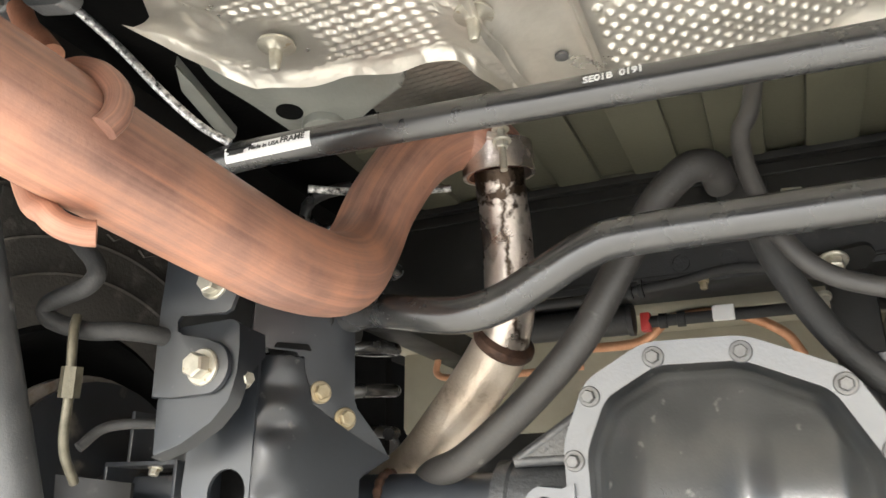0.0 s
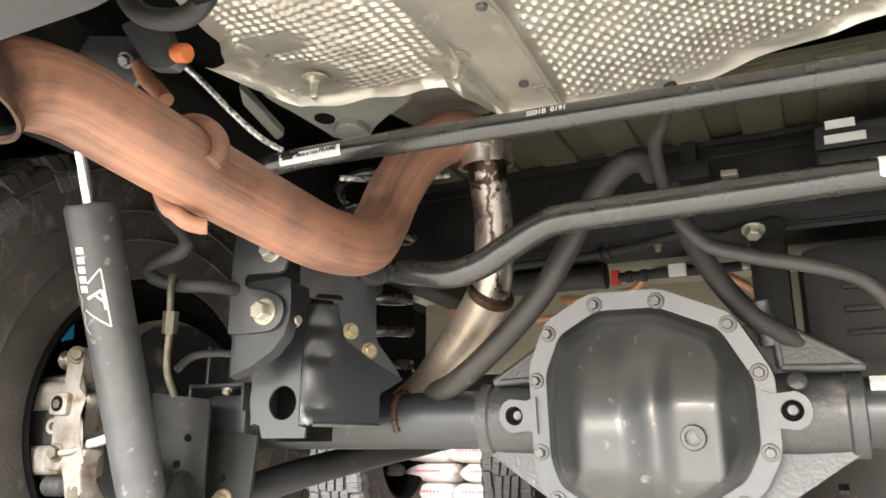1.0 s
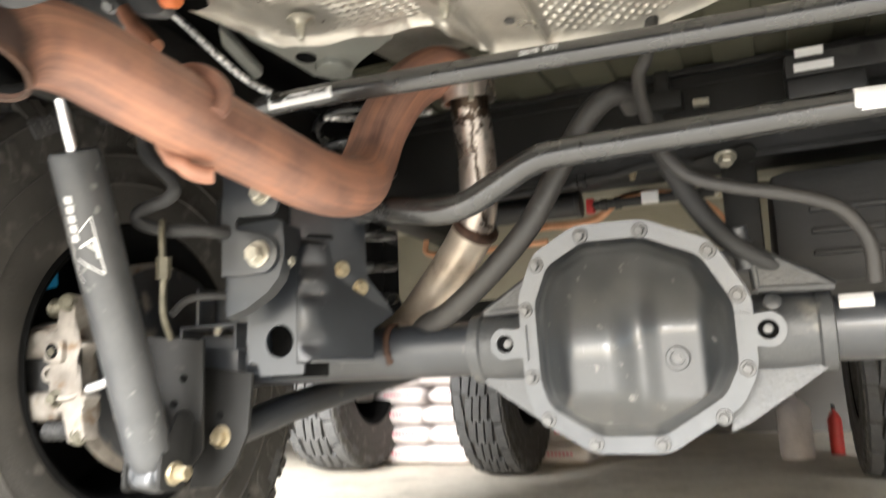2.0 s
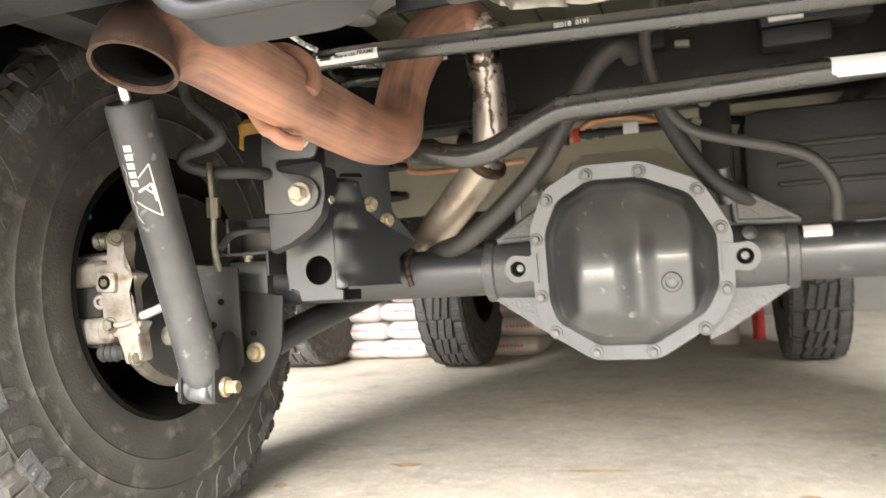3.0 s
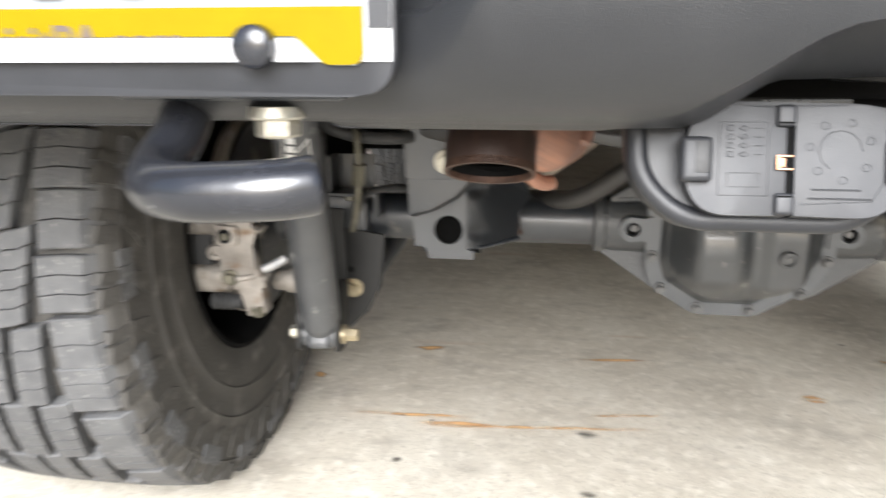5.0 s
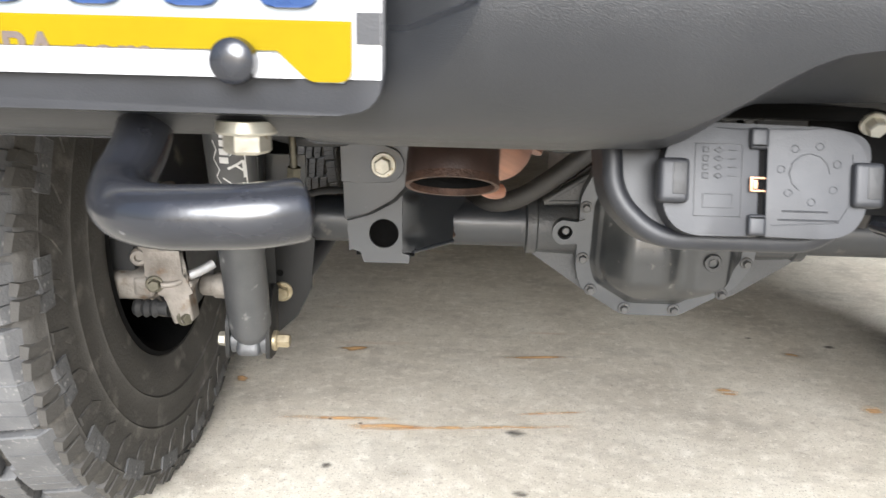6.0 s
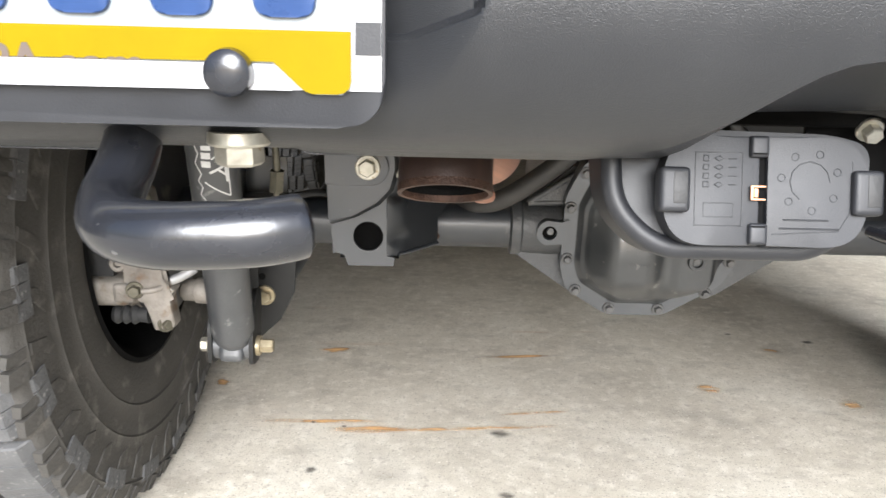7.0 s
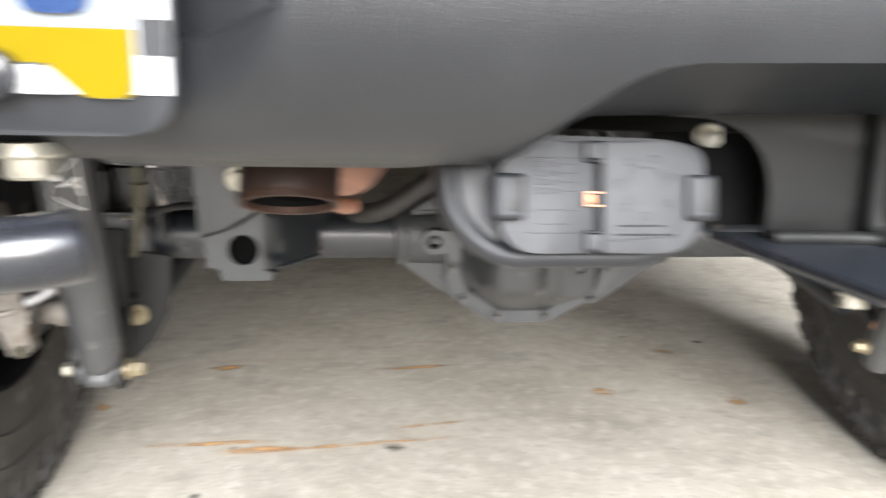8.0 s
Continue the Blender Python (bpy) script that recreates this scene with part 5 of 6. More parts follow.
    for z in (0.345, 0.515):
        bm = bmesh.new()
        lathe(bm, [(0.010, 0), (0.014, 0.006), (0.010, 0.012), (0.014, 0.018), (0.010, 0.024), (0.014, 0.03), (0.010, 0.036), (0.012, 0.05)], axis_pose((-0.54, -0.085, z), (1, 0, 0)), 18)
        part("slide_boot", bm, BRASS if z > 0.4 else RUBBER, cp)
    tube("bleeder_line", [(-0.488, -0.112, 0.388), (-0.474, -0.110, 0.389), (-0.462, -0.104, 0.393), (-0.452, -0.098, 0.399)], 0.0042, CAST, cp, "pale sleeved line at the caliper")
    tube("line_sleeve", [(-0.454, -0.098, 0.399), (-0.440, -0.09, 0.404), (-0.425, -0.08, 0.412)], 0.0065, CASTGREY, cp, "grey sleeve on the line")
    bm = bmesh.new()
    lathe(bm, [(0.012, 0.0), (0.016, 0.004), (0.016, 0.022), (0.019, 0.024), (0.019, 0.045), (0.012, 0.048)], axis_pose((-0.462, -0.03, 0.365), (1, -0.1, 0)), 22)
    part("cable_bushing", bm, CAST, car, "pale bushing on the axle end")
    bm = bmesh.new()
    slab(bm, [(-0.061, 0.579), (-0.032, 0.597), (-0.029, 0.558), (-0.048, 0.551)], 0.0012, Matrix.Translation((-0.598, 0, 0)) @ Matrix(((0, 0, 1, 0), (1, 0, 0, 0), (0, 1, 0, 0), (0, 0, 0, 1))))
    part("sticker", bm, BLUESTICK, car, "blue sticker inside the wheel", smooth=False)
    # handbrake cable and flexible line
    tube("brake_line", [(-0.33, -0.14, 0.73), (-0.322, -0.14, 0.695), (-0.278, -0.14, 0.652), (-0.283, -0.14, 0.632), (-0.335, -0.135, 0.622), (-0.338, -0.13, 0.608), (-0.30, -0.12, 0.595), (-0.254, -0.11, 0.592), (-0.228, -0.06, 0.59)], 0.0088, RUBBER, car, "bent grey rubber brake line")
    ft = tube("line_fitting", [(-0.30, -0.132, 0.606), (-0.297, -0.136, 0.588), (-0.298, -0.13, 0.540), (-0.306, -0.12, 0.49), (-0.32, -0.09, 0.46)], 0.0045, BRASS, car, "greenish brass line fitting")
    bm = bmesh.new()
    lathe(bm, [(0.0095, -0.014), (0.0095, 0.014)], axis_pose((-0.298, -0.13, 0.545), (-0.1, 0.12, -1)), 6)
    part("nut", bm, BRASS, ft)
    tube("cable", [(-0.31, -0.1, 0.49), (-0.30, -0.08, 0.51), (-0.27, -0.05, 0.515), (-0.25, -0.02, 0.51)], 0.005, RUBBER, car, "thin black cable")
    tube("lower_control_arm", [(-0.36, 0.08, 0.33), (-0.33, 0.35, 0.385), (-0.30, 1.2, 0.50)], 0.024, AXLE, car, "black tubular lower control arm", n=6)
    tube("lower_control_arm", [(0.78, 0.08, 0.33), (0.74, 0.35, 0.385), (0.70, 1.2, 0.50)], 0.024, AXLE, car, "black tubular lower control arm", n=6)
    bm = bmesh.new()
    box(bm, (0.488, AY - 0.030, AZ + 0.0275), (0.035, 0.012, 0.012), (45, 0, 0))
    part("label", bm, WHITE, car, "white paper label on the axle tube")
    bm = bmesh.new()
    box(bm, (-0.40, 0.12, 0.437), (0.12, 0.09, 0.085), bev=0.02)
    part("axle_end_block", bm, AXLE, car)
    bm = bmesh.new()
    lathe(bm, [(0.02, 0), (0.03, 0.01), (0.028, 0.03), (0.03, 0.05), (0.012, 0.06)], pose(-0.420, 0.19, 0.735, 180), 20)
    part("bump_stop", bm, AMBER, car, "amber rubber bump stop")


brakes()


# wheels
def tyre_piece(s0, s1, skew, x0, x1, h0, h1, R0, slices, zig, lean=0.0, wrap=0.0):
    """One tread block, curved round the wheel's axis (the local x axis) at the angle 0 (towards -y), cut by thin sipes."""
    bm = bmesh.new()
    nx = 3

    def P(s, x, h):
        x = x + lean * s
        r = R0 - 0.010 * (abs(x) / 0.15) ** 3 - (0.02 * max(0, (abs(x) - 0.138) / 0.012) if wrap else 0) + h
        a = (s + skew * (x - x0)) / R0
        return Vector((x, -r * math.cos(a), r * math.sin(a)))
    gap, c, n = 0.0012, 0.0018, slices
    foot = None
    for k in range(n):
        # neighbouring slices share their foot, so that the block stays one piece
        a0 = s0 + (s1 - s0) * k / n + (gap / 2 if k else 0)
        a1 = s0 + (s1 - s0) * (k + 1) / n - (gap / 2 if k < n - 1 else 0)
        grid = []
        for i in range(nx + 1):
            x = x0 + (x1 - x0) * i / nx
            z = zig * (1 if i % 2 else -1)
            b0, b1 = (a0 + z if k else a0 + z * 0.4), (a1 + z if k < n - 1 else a1 + z * 0.4)
            xin = x + (c if i == 0 else -c if i == nx else 0) * (1 if x1 > x0 else -1)
            first = foot[i] if foot else bm.verts.new(P(b0, x, h0))
            grid.append([first, bm.verts.new(P(b0, x, h1 - c)), bm.verts.new(P(b0 + (c if k == 0 else 0.0003), xin, h1)), bm.verts.new(P(b1 - (c if k == n - 1 else 0.0003), xin, h1)), bm.verts.new(P(b1, x, h1 - c)), bm.verts.new(P(b1, x, h0))])
        foot = [q[5] for q in grid]
        for a, b in zip(grid, grid[1:]):
            for j in range(5):
                bm.faces.new((a[j], a[j + 1], b[j + 1], b[j]))
        bm.faces.new(grid[0])
        bm.faces.new(grid[-1])
    bmesh.ops.recalc_face_normals(bm, faces=bm.faces)
    return bm


def mesh_of(name, bm, material):
    me = bpy.data.meshes.new(name)
    bm.to_mesh(me)
    bm.free()
    me.materials.append(material)
    return me


PITCH = 38
R0, TD = 0.425, 0.0095
ROWS = []


def tread(kind, count, off, *variants):
    """Alternating blocks of one column of the tread."""
    ROWS.append(([mesh_of(kind, tyre_piece(*v), TREAD) for v in variants], count, off))


tread("tread_block", 24, 0.0, (-0.0545, 0.0540, 0.12, -0.0185, 0.0185, -0.014, TD, R0, 4, 0.0003, 0.20), (-0.0545, 0.0535, 0.20, -0.0195, 0.0175, -0.014, TD, R0, 3, 0.0005, 0.20))
for sgn in (-1, 1):
    tread("shoulder_block", PITCH, 0.0, (-0.0335, 0.0325, 0.05 * sgn, sgn * 0.0785, sgn * 0.156, -0.012, TD, R0, 3, 0.0012, 0, 1), (-0.0330, 0.0320, 0.05 * sgn, sgn * 0.084, sgn * 0.152, -0.012, TD, R0, 2, 0.0012, 0, 1))
    tread("tread_block", 24, 0.0, (-0.0540, 0.0535, 0.26 * sgn, sgn * 0.0275, sgn * 0.0690, -0.014, TD, R0, 5, 0.0014, 0.20), (-0.0540, 0.0530, 0.20 * sgn, sgn * 0.0275, sgn * 0.0650, -0.014, TD, R0, 4, 0.0014, 0.20))
LUG = {}
for sgn in (-1, 1):
    bm = bmesh.new()
    for shape in ([(-0.066, 0.344), (-0.026, 0.338), (0.030, 0.352), (0.062, 0.388), (0.022, 0.390), (-0.010, 0.364)],):
        mid = (sum(a for a, r in shape) / 6, sum(r for a, r in shape) / 6)
        ring = lambda h, k: [bm.verts.new((sgn * h, -r_ * math.cos(a_), r_ * math.sin(a_))) for a_, r_ in ((mid[0] + (a - mid[0]) * k, mid[1] + (r - mid[1]) * k) for a, r in shape)]
        lo_, hi_ = ring(0.1515, 1.0), ring(0.1552, 0.88)
        bm.faces.new(hi_)
        for i in range(6):
            bm.faces.new((lo_[i], lo_[(i + 1) % 6], hi_[(i + 1) % 6], hi_[i]))
    bmesh.ops.recalc_face_normals(bm, faces=bm.faces)
    LUG[sgn] = mesh_of("sidewall_lug", bm, TYRE)


BITER = {}
for sgn in (-1, 1):
    bm = bmesh.new()
    for a0, a1, r0, r1, x0, x1 in ((-0.046, 0.004, 0.402, 0.4265, 0.150, 0.1556), (0.018, 0.050, 0.398, 0.4235, 0.150, 0.1545)):
        lo = [(a0, r0), (a1, r0 - 0.004), (a1, r1 - 0.004), (a0, r1)]
        A_ = [bm.verts.new((sgn * (x0 - 0.012), -r * math.cos(a), r * math.sin(a))) for a, r in lo]
        B_ = [bm.verts.new((sgn * (x1 - 0.45 * max(0, r - 0.405)), -r * math.cos(a), r * math.sin(a))) for a, r in [(a * 0.93, r) for a, r in lo]]
        bm.faces.new(B_)
        for i in range(4):
            bm.faces.new((A_[i], A_[(i + 1) % 4], B_[(i + 1) % 4], B_[i]))
    bmesh.ops.recalc_face_normals(bm, faces=bm.faces)
    BITER[sgn] = mesh_of("shoulder_step", bm, TYRE)


def wheel(x, y, z, parent, spin=0.0, label="dusty black all-terrain tyre with worn tread blocks", scale=1.0, wide=1.0):
    M = pose(x, y, z) @ Matrix.Diagonal((wide, scale, scale, 1))
    bm = bmesh.new()
    half = [(0.214, 0.132), (0.222, 0.145), (0.240, 0.1495), (0.262, 0.1505), (0.280, 0.1510), (0.2825, 0.1535), (0.2855, 0.1515), (0.305, 0.1525), (0.325, 0.1532), (0.3275, 0.1556), (0.3305, 0.1532), (0.345, 0.1535), (0.375, 0.1535), (0.390, 0.1530), (0.3925, 0.1552), (0.3955, 0.1528), (0.406, 0.1505), (0.413, 0.146), (0.417, 0.135), (0.417, 0.10), (0.416, 0.06), (0.416, 0.0)]
    prof = [(r, -h) for r, h in half] + [(r, h) for r, h in half[::-1][1:]]
    lathe(bm, prof + [(0.203, 0.128), (0.203, -0.128)], Matrix.Rotation(radians(90), 4, "Y"), 96, closed=True)
    ty = part("tyre", bm, TYRE, parent, label)
    ty.matrix_basis = M
    bm = bmesh.new()
    lathe(bm, [(0.216, 0.134), (0.221, 0.143), (0.214, 0.147), (0.204, 0.138), (0.195, 0.10), (0.192, -0.04), (0.05, -0.05), (0.05, -0.065), (0.203, -0.06), (0.208, -0.138), (0.218, -0.134), (0.202, -0.10), (0.198, 0.10)], Matrix.Rotation(radians(90), 4, "Y"), 64, closed=True)
    rm = part("rim", bm, LINER, parent, "dark wheel rim barrel")
    rm.matrix_basis = M
    for kinds, count, off in ROWS:
        for k in range(count):
            me = kinds[k % 2]
            ob = new("tread_block" if "tread" in me.name else "shoulder_block", me)
            ob.parent = ty
            ob.matrix_basis = Matrix.Rotation(2 * math.pi * (k + off) / count + spin + (0.01 * math.sin(k * 2.7) if count == PITCH else 0), 4, "X")
    for sgn in (-1, 1):
        for k in range(PITCH):
            ob = new("shoulder_step", BITER[sgn])
            ob.parent = ty
            ob.matrix_basis = Matrix.Rotation(2 * math.pi * (k + 0.1) / PITCH + spin + 0.01 * math.sin(k * 2.7), 4, "X")
            ob = new("sidewall_lug", LUG[sgn])
            ob.parent = ty
            ob.matrix_basis = Matrix.Rotation(2 * math.pi * (k + 0.2) / PITCH + spin, 4, "X")
    return ty


wheel(-0.718, 0.110, 0.441, car, scale=1.050, wide=1.116)
wheel(1.075, AY, 0.436, car, 0.05)
bm = bmesh.new()
box(bm, (-0.574, 0.165, 0.257), (0.022, 0.034, 0.007), (20, 0, 0), bev=0.002)
part("wheel_weight", bm, CASTGREY, car, "small grey balance weight inside the rim")
wheel(-0.74, 2.50, 0.407, car, 0.03, "dusty black front tyre", scale=0.935, wide=0.74)
wheel(0.76, 2.50, 0.407, car, 0.08, "dusty black front tyre", scale=0.935, wide=0.74)


# rear bumper, plate, tow hook and trailer socket
def bumper():
    bm = bmesh.new()
    # the section (y, z) changes along x: the lower edge steps up over the trailer socket, a pocket holds the plate
    s = lambda t: max(0, min(1, t)) ** 2 * (3 - 2 * max(0, min(1, t)))

    def along(x, table):
        x = max(table[0][0], min(table[-1][0], x))
        for (xa, va), (xb, vb) in zip(table, table[1:]):
            if x <= xb:
                return va + (vb - va) * (x - xa) / (xb - xa)
    low = ((0.0, 0.6585), (0.036, 0.6590), (0.050, 0.6640), (0.079, 0.6830), (0.087, 0.6860), (0.2, 0.6895), (0.9, 0.693))
    crease = ((0.0, 0.662), (0.028, 0.669), (0.057, 0.687), (0.076, 0.701), (0.088, 0.7085), (0.100, 0.7135), (0.115, 0.7160), (0.2, 0.718), (0.9, 0.722))
    xs = [-1.0, -0.9, -0.75, -0.62, -0.5, -0.4, -0.3] + [-0.28 + 0.005 * i for i in range(28)] + [-0.14 + 0.0015 * i for i in range(76)] + [-0.02, -0.01] + [0.0 + 0.004 * i for i in range(34)] + [0.14, 0.2, 0.35, 0.6, 0.9, 1.2]
    rings = []
    for x in xs:
        k = s((x + 0.045) / 0.11)
        zb = along(x, low) - 0.001 * (x < 0) + 0.009 * s((x + 0.268) / 0.014) * s((-0.160 - x) / 0.022)
        zc = along(x, crease)
        rec = s((x + 0.125) / 0.06)
        face = -0.722 - 0.024 * rec
        y0 = -0.670
        # the rounded face runs through; a sloping under-face cuts into it below the crease
        h = 0.757 - 0.6605
        zt = max(zc, 0.6605)
        start = math.acos(max(-1, min(1, 1 - (zt - 0.6605) / h)))
        yt = y0 + (face - y0) * math.sin(start)
        prof = [(-0.56, zb + 0.002), (y0 + 0.008 * k, zb)]
        for q in range(1, 6):
            t = q / 5
            prof.append((y0 + 0.008 * k + (yt - y0 - 0.008 * k) * t, zb + (zt - zb) * t))
        for q in range(1, 151):
            z = zt + (0.757 - zt) * (q / 150) ** 1.1
            prof.append((y0 + (face - y0) * math.sqrt(max(0, 1 - (1 - (z - 0.6605) / h) ** 2)), z))
        ya, z1 = prof[-1]
        for q in range(1, 33):
            z = z1 + (0.80 - z1) * q / 32
            bulge = face + 0.012 * rec * s((z - 0.722) / 0.10)
            prof.append((ya + (bulge - ya) * s((z - z1) / 0.03), z))
        for q in range(2, len(prof)):
            y, z = prof[q]
            edge = -0.066 - 0.038 * max(0, min(1.3, (0.741 - z) / 0.059)) ** 1.3
            ledge = 0.720 + 0.364 * (x + 0.106) if x > -0.106 else 0.720
            pocket = (0.002 + 0.012 * s((z - 0.678) / 0.06)) * max(0, min(1, (edge - x) / 0.040))
            niche = max(0, min(1, (z - ledge) / 0.0035)) * max(0, min(1, (edge - 0.003 - x) / 0.003))
            prof[q] = (y + pocket + (0.021 - pocket) * niche, z)
        prof += [(prof[-1][0] + 0.02, 0.86), (-0.66, 0.90), (-0.56, 0.90)]
        rings.append([bm.verts.new((x, y, z)) for y, z in prof])
    n = len(rings[0])
    for a, b in zip(rings, rings[1:]):
        for i in range(n):
            bm.faces.new((a[i], a[(i + 1) % n], b[(i + 1) % n], b[i]))
    bm.faces.new(rings[0])
    bm.faces.new(rings[-1])
    return part("rear_bumper", bm, PLASTIC, car, "grained black plastic rear bumper", angle=35)


bp = bumper()
# Added black block, keeps the gap between bumper and socket dark.
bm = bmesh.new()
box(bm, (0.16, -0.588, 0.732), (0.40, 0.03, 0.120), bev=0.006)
part("bumper_beam", bm, LINER, car, "black block added to darken the gap under the bumper")


def plate():
    P = facing(-0.255, -0.7365, 0.762, 0)
    bm = bmesh.new()
    slab(bm, rounded([(-0.17, -0.0825), (0.1405, -0.0825), (0.1405, 0.09), (-0.17, 0.09)], 0.022, 7), 0.010, P, bev=0.0012)
    fr = part("plate_frame", bm, CONN, car, "black plastic number plate frame")
    P2 = P @ pose(0, 0, 0.0012)
    bm = bmesh.new()
    slab(bm, [(-0.165, -0.065), (0.139, -0.065), (0.139, 0.088), (-0.165, 0.088)], 0.001, P2)
    part("frame_insert", bm, PLATEWHITE, fr, "white insert strip of the plate frame")
    bars("frame_square", [(0.1330, -0.0415, 0.0118, 0.0145)], P2 @ pose(0, 0, 0.0008), CONN, fr, "grey square on the frame")
    P3 = P2 @ pose(0, 0, 0.0016)
    bm = bmesh.new()
    slab(bm, [(-0.165, -0.053), (0.09, -0.053), (0.103, -0.064), (0.109, -0.0668), (0.121, -0.0668), (0.1258, -0.063), (0.1258, 0.088), (-0.165, 0.088)], 0.001, P3)
    np_ = part("number_plate", bm, PALE, car, "number plate with a yellow band and blue raised marks")
    bm = bmesh.new()
    slab(bm, [(-0.165, -0.0525), (0.09, -0.0525), (0.102, -0.0637), (0.1045, -0.0655), (0.1075, -0.0665), (0.1190, -0.0665), (0.1222, -0.0658), (0.1246, -0.0637), (0.1254, -0.0605), (0.1254, -0.0385), (-0.165, -0.0375)], 0.0006, P3 @ pose(0, 0, 0.0008))
    part("yellow_band", bm, YELLOW, np_, "yellow band along the foot of the plate")
    for x in (-0.142, -0.099, -0.056, -0.010, 0.036, 0.082, ):
        bm = bmesh.new()
        slab(bm, rounded([(x, -0.033), (x + 0.028, -0.033), (x + 0.028, 0.042), (x, 0.042)], 0.008), 0.003, P3 @ pose(0, 0, 0.0028), bev=0.0012)
        part("raised_bar", bm, BLUE, np_, "raised blue bar")
    text_mesh("small_print", "visitPA.com", 0.0235, P3 @ pose(-0.024, -0.0558, 0.0010), PLATEPRINT, np_, "dark small print along the yellow band", 0.0002)
    bm = bmesh.new()
    slab(bm, [(-0.165, -0.065), (0.0985, -0.065), (0.0885, -0.0535), (-0.165, -0.0525)], 0.001, P3 @ pose(0, 0, 0.0028))
    part("cover_strip", bm, PLATEWHITE, fr, "white strip of the frame over the plate's foot")
    bm = bmesh.new()
    lathe(bm, [(0.0105, 0), (0.0112, 0.003), (0.0105, 0.009), (0.007, 0.0115), (0.002, 0.012)], P3 @ pose(0.071, -0.0575, 0.002), 32)
    part("screw_cap", bm, GLOSS, np_, "black domed screw cap")


plate()


def tow_hook():
    hk = tube("tow_hook", [(-0.254, -0.60, 0.72), (-0.254, -0.655, 0.70), (-0.254, -0.690, 0.659), (-0.250, -0.728, 0.641), (-0.236, -0.758, 0.636), (-0.212, -0.772, 0.635), (-0.185, -0.773, 0.636), (-0.165, -0.770, 0.637), (-0.147, -0.762, 0.639)], lambda t: 0.0152 * (1 if t < 0.975 else math.sqrt(max(0.5, 1 - ((t - 0.975) / 0.034) ** 2))), GLOSS, car, "gloss black steel tow hook", n=8, seg=24)
    bm = bmesh.new()
    lathe(bm, [(0.0165, 0.006), (0.0172, 0.0), (0.016, -0.0015), (0.012, -0.0015)], pose(-0.197, -0.684, 0.6655), 28)
    lathe(bm, [(0.0132, 0.0), (0.0132, -0.0095), (0.0112, -0.0112), (0.001, -0.0112)], pose(-0.197, -0.684, 0.6642, 0, 0, 15), 6)
    part("hook_bolt", bm, ZINC, hk, "large pale hex bolt with a washer")
    bm = bmesh.new()
    box(bm, (-0.22, -0.64, 0.685), (0.14, 0.13, 0.02), bev=0.006)
    part("hook_mount", bm, BLACK, car, "black steel mount plate of the tow hook")


tow_hook()


